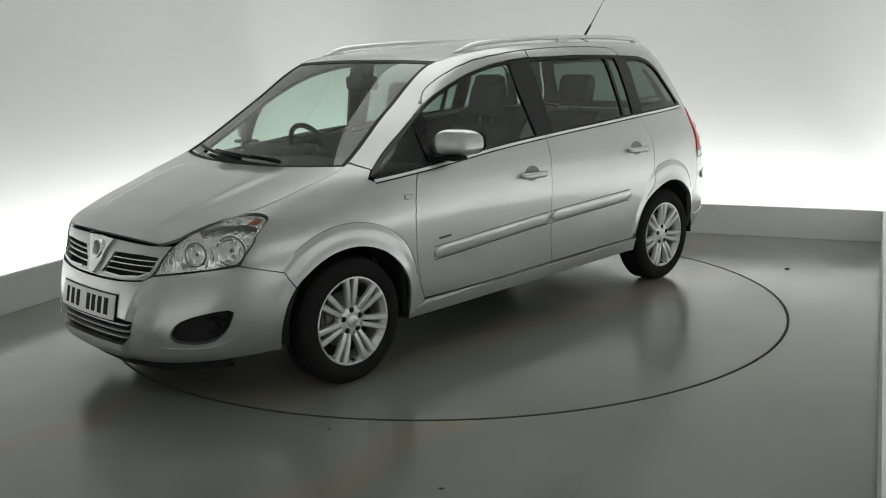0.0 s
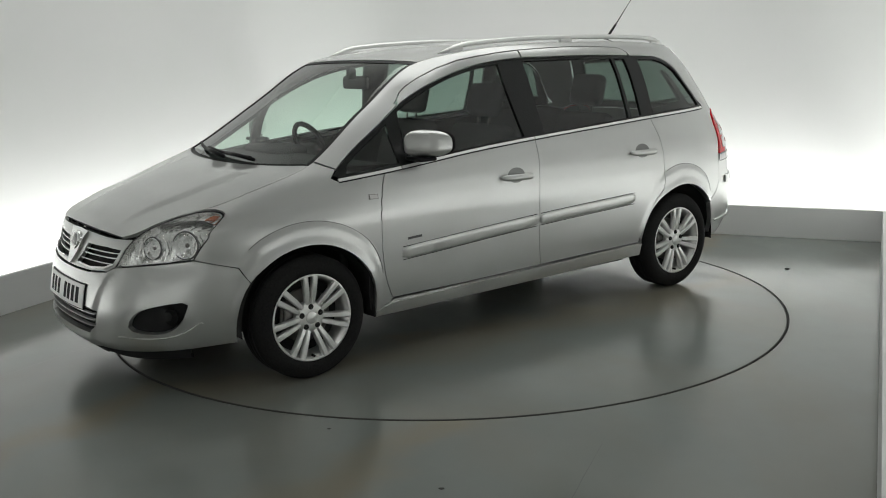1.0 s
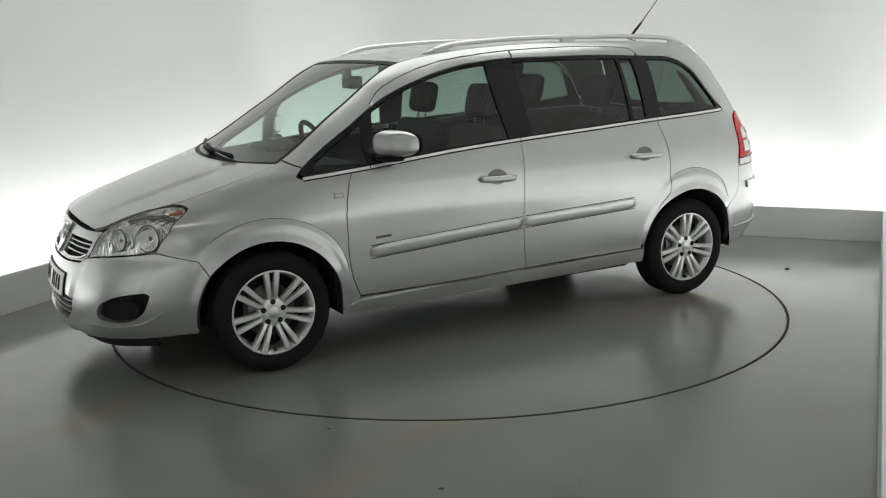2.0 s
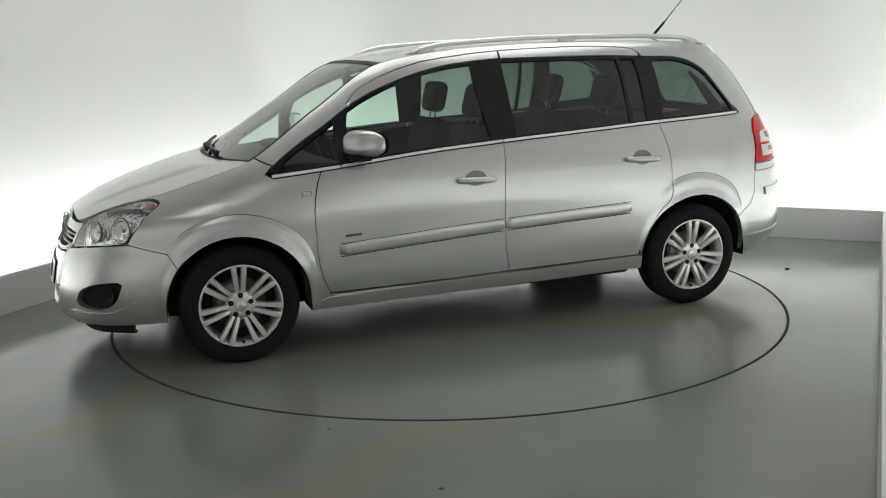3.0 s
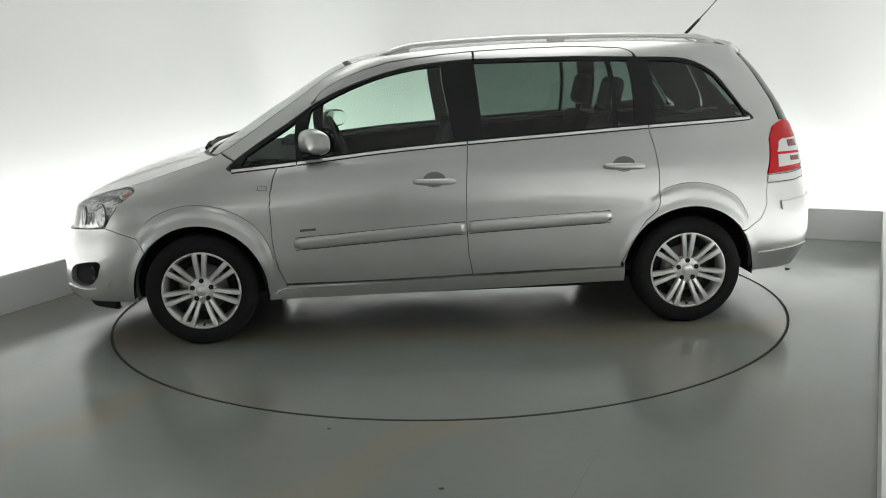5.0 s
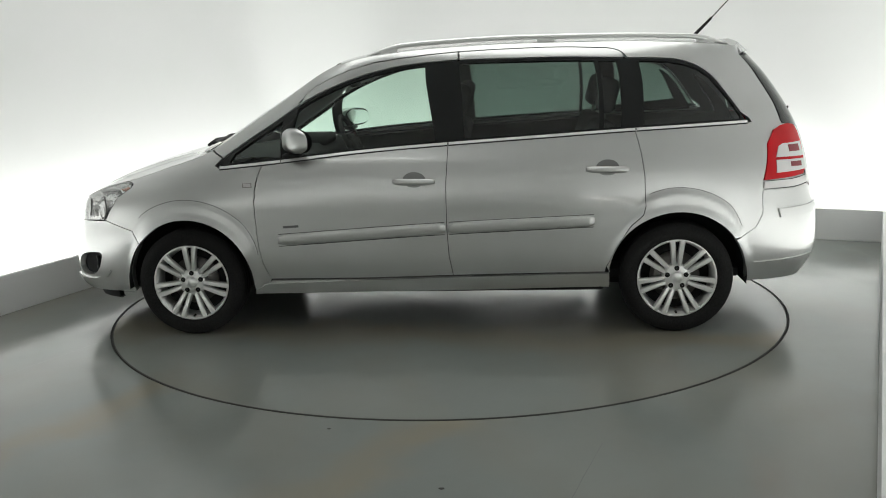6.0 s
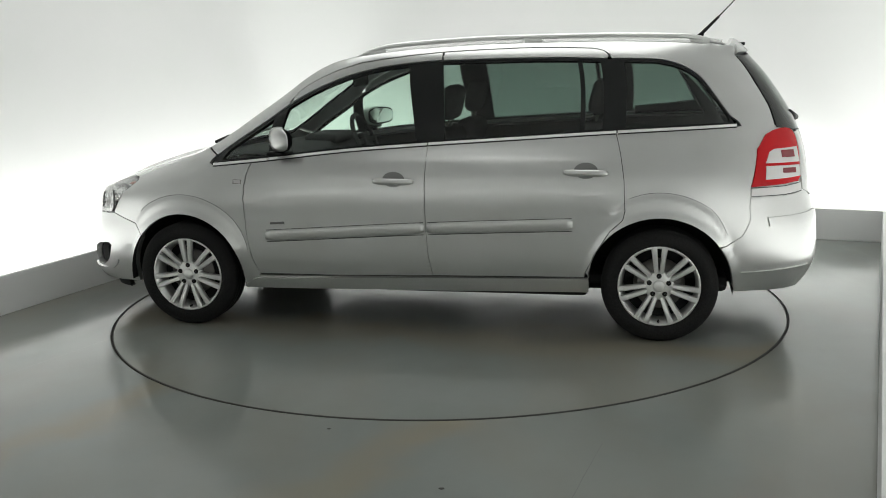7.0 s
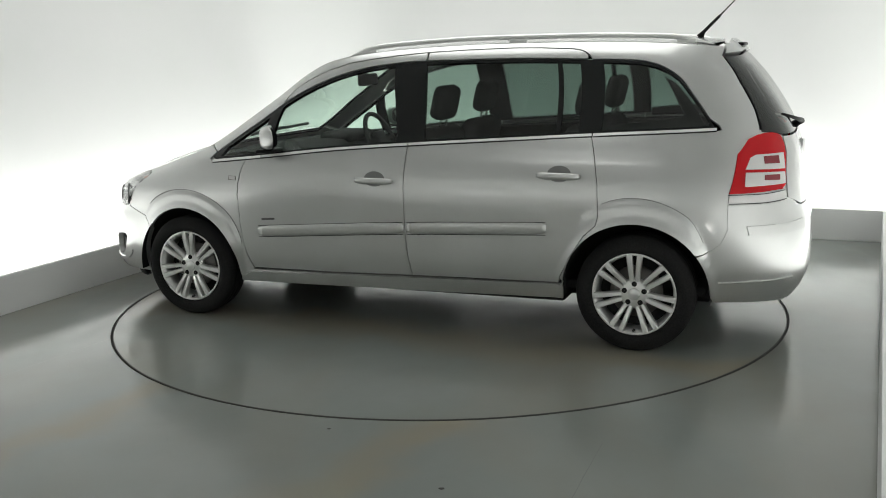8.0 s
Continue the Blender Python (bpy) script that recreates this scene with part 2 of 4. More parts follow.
extrude_plan("wall_cyclorama", wall_outline(2.95, 3.1, 0.9), wall_outline(3.1, 3.25, 1.0), 0.0, 3.7, WALL,
             "smooth white studio wall washed by hidden light", "wall")


def board(name, x0, x1, y0, y1, z0, z1, mat, label, category):
    bm = bmesh.new()
    box(bm, x0, x1, y0, y1, z0, z1, 0.003)
    bmesh.ops.transform(bm, matrix=BOOTH, verts=bm.verts[:])
    return tagged(part(name, bm, mat, smooth=False), label, category, kind="structure")


board("plinth_left", PL - 0.03, PL, FRONT, PB, 0.0, PH, PLINTH, "low off-white plinth board hiding the cove light", "plinth")
board("plinth_back", PL - 0.03, PR + 0.03, PB, PB + 0.03, 0.0, PH, PLINTH, "low off-white plinth board hiding the cove light", "plinth")
board("plinth_right", PR, PR + 0.03, -3.0, PB, 0.0, PH, PLINTH, "low off-white plinth board hiding the cove light", "plinth")
# this wall is added out of view and kept pale to throw fill light back
board("wall_bounce", -3.1, 3.1, FRONT - 0.15, FRONT, 0.0, 3.7, BOUNCE_WALL, "plain pale wall added unseen behind the viewer to bounce light", "wall")
# unseen lid over the booth, its tone set for the light it bounces
sheet("ceiling", [(-3.2, FRONT - 0.15, 3.7), (3.2, FRONT - 0.15, 3.7), (3.2, 3.3, 3.7), (-3.2, 3.3, 3.7)], CEIL, 0.1, "plain pale ceiling added out of view to bounce light", False)


def floor_line(x0, y0, x1, y1, width):
    """A thin joint scratched into the floor paint, in world metres."""
    d = Vector((x1 - x0, y1 - y0, 0))
    s = Vector((-d.y, d.x, 0)).normalized() * width / 2
    bm = bmesh.new()
    n = 14
    left, right = [], []
    for i in range(n + 1):
        u = i / n
        wob = 0.004 * noise.noise(Vector((x0 * 3 + u * 4, y0, 0)))
        p = Vector((x0, y0, 0.0008)) + d * u + s.normalized() * wob
        k = 0.35 + 0.65 * abs(noise.noise(Vector((u * 6, x0, 2))))
        left.append(bm.verts.new(p + s * k))
        right.append(bm.verts.new(p - s * k))
    for i in range(n):
        bm.faces.new((left[i], right[i], right[i + 1], left[i + 1]))
    bmesh.ops.recalc_face_normals(bm, faces=bm.faces[:])
    return tagged(part("floor_joint", bm, HAIRLINE), "hairline joint in the floor paint", "joint", kind="structure")


# dark tone for dirt crumbs and for the painted shade at the disc's edge
JOINT = material("crumb_dirt_gap_shade", (0.05, 0.05, 0.047), 0.85, spec=0.15)
HAIRLINE = material("hairline_dirt", (0.105, 0.108, 0.10), 0.6)
floor_line(0.33, -3.0, 0.60, -2.32, 0.007)
floor_line(-1.93, -0.69, -2.45, -1.62, 0.006)


# ---- the turntable ----
def turntable():
    ob = thing("turntable", "round grey-green painted turntable set flush in the floor", "turntable")
    bm = bmesh.new()
    lathe(bm, [(0.001, 0.0), (0.7, 0.0), (1.4, 0.0), (2.033, 0.0), (2.036, -0.003), (2.036, -0.05)], 160)
    bmesh.ops.transform(bm, matrix=pose(0, 0, 0, 90), verts=bm.verts[:])
    bmesh.ops.recalc_face_normals(bm, faces=bm.faces[:])
    if max(bm.faces, key=lambda f: abs(f.normal.z)).normal.z < 0:
        bmesh.ops.reverse_faces(bm, faces=bm.faces[:])
    part("disc", bm, DISC, ob, "grey-green painted steel disc", smooth=False)
    # ring added at the disc's edge, coloured dark to thicken the gap's shadow line
    bm = bmesh.new()
    lathe(bm, [(2.0285, 0.0002), (2.029, 0.0012), (2.035, 0.0012), (2.0375, -0.001), (2.0375, -0.02)], 160)
    bmesh.ops.transform(bm, matrix=pose(0, 0, 0, 90), verts=bm.verts[:])
    bmesh.ops.recalc_face_normals(bm, faces=bm.faces[:])
    part("gap_shade_edge", bm, JOINT, ob, "thin edge ring of the disc, dark to widen the gap's shade")
    return ob


def floor_bit(x, y, r, h, label):
    """A crumb of dirt or a fixing on the floor."""
    bm = bmesh.new()
    bmesh.ops.create_icosphere(bm, subdivisions=2, radius=1)
    for v in bm.verts:
        k = 1 + 0.35 * noise.noise(v.co * 1.7 + Vector((x, y, 0)))
        v.co = (x + v.co.x * r * k, y + v.co.y * r * k * 0.8, max(0.0, h * (v.co.z + 0.6)))
    return tagged(part("dirt_crumb", bm, JOINT), label, "dirt crumb", "crumbs on the floor")


floor_bit(2.355, 0.566, 0.016, 0.007, "small dark crumb lying on the painted floor")
floor_bit(-0.045, -2.69, 0.011, 0.001, "small dark crumb lying on the painted floor")
floor_bit(-1.33, -2.74, 0.008, 0.001, "small dark crumb lying on the painted floor")
floor_bit(-0.52, -2.10, 0.008, 0.001, "small dark crumb lying on the painted floor")
TABLE = turntable()


# ---- the car's skin: a plan outline at every height ----
def curve(*pts):
    xs=[p[0] for p in pts]; ys=[p[1] for p in pts]
    m=[]
    for i in range(len(xs)):
        if i==0: m.append((ys[1]-ys[0])/(xs[1]-xs[0]))
        elif i==len(xs)-1: m.append((ys[-1]-ys[-2])/(xs[-1]-xs[-2]))
        else:
            a=(ys[i]-ys[i-1])/(xs[i]-xs[i-1]); b=(ys[i+1]-ys[i])/(xs[i+1]-xs[i])
            m.append(0 if a*b<=0 else 2*a*b/(a+b))
    def f(x):
        if x<=xs[0]: return ys[0]+m[0]*(x-xs[0])
        if x>=xs[-1]: return ys[-1]+m[-1]*(x-xs[-1])
        i=0
        while x>xs[i+1]: i+=1
        h=xs[i+1]-xs[i]; u=(x-xs[i])/h
        return (1+2*u)*(1-u)**2*ys[i]+u*(1-u)**2*h*m[i]+u*u*(3-2*u)*ys[i+1]+u*u*(u-1)*h*m[i+1]
    return f
half_width=curve((.06,.80),(.2,.835),(.27,.858),(.31,.868),(.42,.885),(.55,.893),(.65,.898),(.78,.904),(.88,.900),(.96,.886),(1.03,.860),(1.08,.838),(1.12,.822),(1.30,.755),(1.45,.700),(1.51,.670),(1.55,.635),(1.60,.55))
nose_x=curve((.06,2.16),(.2,2.205),(.25,2.247),(.34,2.255),(.45,2.24),(.53,2.22),(.62,2.19),(.66,2.178),(.736,2.145),(.768,2.115),(.81,2.02),(.865,1.88),(.935,1.70),(1.02,1.48),(1.1,1.31),(1.224,1.08),(1.343,.88),(1.427,.75),(1.495,.62),(1.55,.5),(1.6,.4))
tail_x=curve((.06,1.97),(.22,2.08),(.314,2.15),(.45,2.19),(.625,2.18),(.74,2.15),(1.0,2.11),(1.11,2.075),(1.34,1.94),(1.505,1.80),(1.56,1.74),(1.6,1.66))
nose_n=curve((.1,4.6),(.3,4.6),(.55,4.6),(.65,4.5),(.756,4.2),(.81,4.0),(.9,3.8),(1.2,3.9),(1.6,3.8))
nose_bow=curve((.1,.16),(.6,.16),(.75,.075),(.85,0.),(1.7,0.))
tail_n=curve((.1,5.),(.5,6.),(.8,5.8),(1.1,5.),(1.4,5.),(1.6,4.6))
ridge_y=curve((.2,.30),(.3,.345),(.42,.375),(.55,.43),(.62,.50))
def nose_ridge(x,y,z):
    if x<1.8 or z>.7: return 0.
    u=min(1,max(0,(ridge_y(z)-y)/.05)); k=min(1,max(0,(.64-z)/.06))
    return .012*u*u*(3-2*u)*k
def outline(t,z):
    if t>=0: X,n,bow=nose_x(z),nose_n(z),nose_bow(z)
    else: X,n,bow=-tail_x(z),tail_n(z),0.
    u=abs(t); N=(u**n+(1-u)**n)**(1/n); b=(1-u)/N
    return u/N*(X-bow*b*b),b*half_width(z)
def ease(u):
    u = min(1.0, max(0.0, u))
    return u * u * (3 - 2 * u)


FRONT_REACH = curve((0, 0.05), (22, 0.060), (34, 0.085), (44, 0.100), (60, 0.112), (110, 0.112), (130, 0.110), (150, 0.088), (171, 0.045), (200, 0.03))
REAR_REACH = curve((-20, 0.03), (20, 0.05), (50, 0.085), (68, 0.124), (85, 0.132), (120, 0.118), (140, 0.07), (158, 0.03), (200, 0.02))


def flare(x, z):
    """How far the wings swell outwards round the wheel openings."""
    if z > 0.9:
        return 0.0
    for cx, r0, reach, a0, a1, a2, a3 in ((1.3515, 0.360, FRONT_REACH, 26, 58, 150, 176), (-1.3515, 0.370, REAR_REACH, 40, 74, 138, 160)):
        dx, dz = x - cx, z - 0.305
        d = math.hypot(dx, dz) - r0
        if d < 0.14:
            a = math.degrees(math.atan2(dz, dx))
            if a < -90:
                a += 360
            u = min(1.0, 1 - d / reach(a))
            fade = ease((a - a0) / (a1 - a0)) * ease((a3 - a) / (a3 - a2))
            lip = 0.008 * ease(1 - d / 0.05)
            return lip + (fade * (0.008 * ease(u / 0.28) + 0.010 * u) if u > 0 else 0.0)
    return 0.0


def skin_point(t,z,raw=False):
    side=1
    if t>1: t,side=2-t,-1
    if t<-1: t,side=-2-t,-1
    x,y=outline(t,z)
    if not raw: x,y=x+nose_ridge(x,y,z),y+flare(x,z)
    return (x,y*side,z)
def t_at_x(x,z):
    lo,hi=0.,1.; s=1 if x>=0 else -1
    for _ in range(40):
        m=(lo+hi)/2
        if abs(outline(s*m,z)[0])<abs(x): lo=m
        else: hi=m
    return s*lo
def t_at_y(y,z,front=True):
    n=nose_n(z) if front else tail_n(z)
    b=min(y/half_width(z),.99999); a=(1-b**n)**(1/n); t=a/(a+b)
    return t if front else -t


edge_z = curve((-1.64, 1.545), (-1.4, 1.565), (-1.0, 1.58), (-0.5, 1.582), (-0.02, 1.565), (0.29, 1.535), (0.486, 1.497), (0.86, 1.27), (1.24, 1.025), (1.3, 1.0),
               (1.5, 0.937), (1.71, 0.872), (1.86, 0.836), (1.98, 0.797), (2.095, 0.748))
mid_x = curve((-1.64, -1.73), (-1.4, -1.45), (-1.0, -1.0), (-0.5, -0.5), (-0.02, 0.0), (0.29, 0.34), (0.486, 0.525), (0.86, 0.965), (1.24, 1.39), (1.3, 1.45),
              (1.5, 1.60), (1.71, 1.785), (1.86, 1.92), (1.98, 2.03), (2.095, 2.12))
mid_z = curve((-1.64, 1.57), (-1.4, 1.595), (-1.0, 1.607), (-0.5, 1.608), (-0.02, 1.59), (0.29, 1.553), (0.486, 1.512), (0.86, 1.265), (1.24, 1.010), (1.3, 0.992),
              (1.5, 0.956), (1.71, 0.902), (1.86, 0.852), (1.98, 0.806), (2.095, 0.755))
belt_z = curve((-1.74, 1.136), (-1.134, 1.113), (-0.618, 1.086), (-0.139, 1.06), (0.318, 1.03), (0.832, 0.978), (1.144, 0.948))


def X(x, z):
    return (t_at_x(x, z), z)


def Y(y, z, front=True):
    return (t_at_y(y, z, front), z)


def top_point(x, v):
    """The bonnet, windscreen and roof: from edge to edge over the middle."""
    z = edge_z(x)
    ye = skin_point(t_at_x(x, z), z, True)[1]
    h = 1 - abs(v) ** 2.3
    bulge = 0.010 * ease((0.66 - abs(v)) / 0.12) * ease((x - 1.25) / 0.15) * ease((2.1 - x) / 0.3)
    return (x + (mid_x(x) - x) * h, v * ye, z + (mid_z(x) - z) * h + bulge)


def normal_of(f, p, q, dp=0.003, dq=0.003):
    a = Vector(f(p + dp, q)) - Vector(f(p - dp, q))
    b = Vector(f(p, q + dq)) - Vector(f(p, q - dq))
    n = a.cross(b)
    return n.normalized() if n.length > 1e-12 else Vector((0, 0, 1))


def t_scale(t, z):
    """Metres of skin for one unit of t at a place."""
    a, b = Vector(skin_point(t - 0.002, z, True)), Vector(skin_point(t + 0.002, z, True))
    return max(1.0, (b - a).length / 0.004)


def dense(loop, gap=0.05):
    out = []
    for (t0, z0), (t1, z1) in zip(loop, loop[1:] + loop[:1]):
        n = max(1, math.ceil(math.hypot((t1 - t0) * t_scale((t0 + t1) / 2, (z0 + z1) / 2), z1 - z0) / gap))
        out += [(t0 + (t1 - t0) * i / n, z0 + (z1 - z0) * i / n) for i in range(n)]
    return out


def shrink(loop, d):
    """Draws a closed loop of (t, z) in by d metres."""
    area2 = sum(a[0] * b[1] - b[0] * a[1] for a, b in zip(loop, loop[1:] + loop[:1]))
    s = 1 if area2 > 0 else -1
    out = []
    for i, p in enumerate(loop):
        a, b = loop[i - 1], loop[(i + 1) % len(loop)]
        k = t_scale(*p)
        e1 = Vector(((p[0] - a[0]) * k, p[1] - a[1])).normalized()
        e2 = Vector(((b[0] - p[0]) * k, b[1] - p[1])).normalized()
        n = Vector((-e1.y - e2.y, e1.x + e2.x)) * s
        size = n.length
        n = n / size * max(-2 * abs(d), min(d * 2 / max(size, 0.7), 2 * abs(d))) if size > 1e-6 else Vector((0, 0))
        out.append((p[0] + n.x / k, p[1] + n.y))
    return out


def finish(bm, f, uv, side, depth, off):
    """Maps flat (p, q) vertices through f, adds a turned-in rim, and returns smooth normals."""
    nv = {}
    for v in bm.verts:
        p, q = uv(v)
        n = normal_of(f, p, q)
        c = Vector(f(p, q))
        if n.dot(Vector((c.x * 0.25, c.y, max(0.0, c.z - 1.0) + (0.6 if c.z > 0.7 else 0)))) < 0:
            n = -n
        nv[v] = (c, n)
    for v, (c, n) in nv.items():
        c, n = c + n * off, n.copy()
        if side < 0:
            c.y, n.y = -c.y, -n.y
        nv[v] = (c, n)
        v.co = c
    bm.normal_update()
    for g in bm.faces:
        if g.normal.dot(nv[g.verts[0]][1]) < 0:
            g.normal_flip()
    skin_faces = set(bm.faces)
    if depth:
        rim = [e for e in bm.edges if e.is_boundary]
        low = {}
        for e in rim:
            for v in e.verts:
                if v not in low:
                    low[v] = (bm.verts.new(v.co), bm.verts.new(v.co - nv[v][1] * depth))
        for e in rim:
            a, b = e.link_loops[0].vert, e.link_loops[0].link_loop_next.vert
            try:
                bm.faces.new((low[b][0], low[a][0], low[a][1], low[b][1]))
            except ValueError:
                pass
    bm.verts.index_update()
    bm.faces.index_update()
    return {(g.index, v.index): tuple(nv[v][1]) for g in skin_faces for v in g.verts}


def panel(name, loop, mat, parent, label="", side=1, holes=(), off=0.0, depth=0.016, gap=0.0019, step=0.04, f=skin_point):
    """A piece of the skin cut along a loop of (t, z), with holes, a gap all round and turned-in edges."""
    bm = bmesh.new()
    flat, edges = [], []
    for k, lp in enumerate((loop, *holes)):
        pts = shrink(dense(lp, step), gap if k == 0 else -gap * 0.3)
        n = len(flat)
        flat += [Vector((t * 2.2, z)) for t, z in pts]
        edges += [(n + i, n + (i + 1) % len(pts)) for i in range(len(pts))]
    out = geometry.delaunay_2d_cdt(flat, edges, [], 1, 1e-6)
    made = [bm.verts.new((c.x, 0, c.y)) for c in out[0]]
    p = np.array([tuple(flat[i]) for i, _ in edges])
    q = np.array([tuple(flat[j]) for _, j in edges])
    for tri in out[2]:
        cx, cy = sum((out[0][i] for i in tri), Vector((0, 0))) / 3
        over = (p[:, 1] > cy) != (q[:, 1] > cy)
        a, b = p[over], q[over]
        if np.count_nonzero(a[:, 0] + (cy - a[:, 1]) / (b[:, 1] - a[:, 1]) * (b[:, 0] - a[:, 0]) > cx) % 2:
            bm.faces.new([made[i] for i in tri])
    bmesh.ops.delete(bm, geom=[v for v in bm.verts if not v.link_faces], context="VERTS")
    lo, hi = [min(v.co[i] for v in bm.verts) for i in range(3)], [max(v.co[i] for v in bm.verts) for i in range(3)]
    for i in (0, 2):
        nrm = (1, 0, 0) if i == 0 else (0, 0, 1)
        s = math.floor(lo[i] / step) * step
        while s < hi[i]:
            if s > lo[i] + 1e-4:
                bmesh.ops.bisect_plane(bm, geom=bm.verts[:] + bm.edges[:] + bm.faces[:], dist=1e-5, plane_co=tuple(s * c for c in nrm), plane_no=nrm)
            s += step if i == 2 else max(step * 0.22, step * min(1.0, 2.2 / t_scale(s / 2.2, (lo[2] + hi[2]) / 2)))
    normals = finish(bm, f, lambda v: (v.co.x / 2.2, v.co.z), side, depth, off)
    return part(name, bm, mat, parent, label, normals)


def top_panel(name, x0, x1, mat, parent, label="", v0=-1.0, v1=1.0, off=0.0, depth=0.016, nu=24, nv=28):
    bm = bmesh.new()
    grid = [[bm.verts.new((x0 + (x1 - x0) * i / nu, v0 + (v1 - v0) * j / nv, 0)) for j in range(nv + 1)] for i in range(nu + 1)]
    for i in range(nu):
        for j in range(nv):
            bm.faces.new((grid[i][j], grid[i + 1][j], grid[i + 1][j + 1], grid[i][j + 1]))
    normals = finish(bm, top_point, lambda v: (v.co.x, v.co.y), 1, depth, off)
    return part(name, bm, mat, parent, label, normals)


def under_edge(t, z):
    """Keeps a place of the skin just below the bonnet's edge."""
    for _ in range(3):
        z = min(z, edge_z(outline(t, z)[0]) - 0.0012)
    return (t, z)


def rounded(loop, times=2):
    """Cuts the corners of a closed loop."""
    for _ in range(times):
        out = []
        for a, b in zip(loop, loop[1:] + loop[:1]):
            out += [(a[0] * 0.75 + b[0] * 0.25, a[1] * 0.75 + b[1] * 0.25), (a[0] * 0.25 + b[0] * 0.75, a[1] * 0.25 + b[1] * 0.75)]
        loop = out
    return loop


def both(half):
    """A loop across the nose or tail from its left half, which starts and ends on the middle line or beside it."""
    c = 2 if half[0][0] > 0 else -2
    return half + [(c - t, z) for t, z in reversed(half)]


def arc(cx, r, a0, a1, n=18, cz=0.305):
    out = []
    for i in range(n + 1):
        a = radians(a0 + (a1 - a0) * i / n)
        x, z = cx + r * math.cos(a), cz + r * math.sin(a)
        out.append(X(x, z))
    return out


def along(fz, x0, x1, n, dz=0.0):
    return [X(x0 + (x1 - x0) * i / n, fz(x0 + (x1 - x0) * i / n) + dz) for i in range(n + 1)]


def moulding(x0, x1, fz, owner, side, half=0.033):
    """A rounded rubbing strip that follows the door, closed at its ends."""
    bm = bmesh.new()
    shape = [(1.0, -0.002), (0.985, 0.008), (0.90, 0.0125), (0.50, 0.0145), (0.0, 0.0150), (-0.50, 0.0135), (-0.86, 0.0105), (-0.97, 0.006), (-1.0, -0.002)]
    rows, n = [], 24
    for i in range(n + 1):
        x = x0 + (x1 - x0) * i / n
        tip = 0.58 if i in (0, n) else 0.93 if i in (1, n - 1) else 1.0
        row = []
        for u, o in shape:
            t, z = X(x, fz(x) + u * half * tip)
            nrm = normal_of(skin_point, t, z)
            if nrm.y < 0:
                nrm = -nrm
            c = Vector(skin_point(t, z)) + nrm * (o * 0.55 * (0.6 if i in (0, n) else 1.0))
            row.append(bm.verts.new((c.x, c.y * side, c.z)))
        rows.append(row)
    for p, q in zip(rows, rows[1:]):
        for k in range(len(shape) - 1):
            bm.faces.new((p[k], p[k + 1], q[k + 1], q[k]))
    bm.faces.new(rows[0])
    bm.faces.new(rows[-1][::-1])
    bmesh.ops.recalc_face_normals(bm, faces=bm.faces[:])
    return part("side_moulding", bm, PAINT, owner)


# ---- the car ----
FX, RX, HUB_Y, HUB_Z = 1.3515, -1.3515, 0.86, 0.305
CAR = thing("car", "silver metallic five-door people carrier standing on the turntable", "car")

win_top = curve((-1.73, 1.128), (-1.62, 1.282), (-1.53, 1.392), (-1.424, 1.453), (-1.32, 1.477), (-1.10, 1.487), (-0.65, 1.50), (-0.177, 1.498), (0.104, 1.478),
                (0.291, 1.444), (0.477, 1.386), (0.664, 1.303), (0.852, 1.182), (1.009, 1.085), (1.135, 0.998), (1.172, 0.966))
frame_top = curve((-1.083, 1.492), (-1.05, 1.525), (-0.984, 1.541), (-0.66, 1.553), (-0.18, 1.541), (-0.024, 1.530), (0.287, 1.495), (0.536, 1.415), (0.661, 1.344), (0.71, 1.285))
FRONT_LINE = [(0.885, 0.325), (0.907, 0.37), (0.925, 0.415), (0.938, 0.475), (0.946, 0.541), (0.951, 0.60), (0.952, 0.664), (0.951, 0.73), (0.947, 0.79), (0.940, 0.85), (0.928, 0.905), (0.908, 0.950), (0.900, 0.966)]
MID_LINE = [(-0.121, 1.056), (-0.107, 0.85), (-0.105, 0.608), (-0.114, 0.45), (-0.134, 0.337)]
REAR_LINE = [(-1.12, 1.108), (-1.147, 0.998), (-1.166, 0.871), (-1.173, 0.712), (-1.161, 0.664), (-1.096, 0.603), (-1.015, 0.478), (-0.967, 0.377), (-0.962, 0.348)]


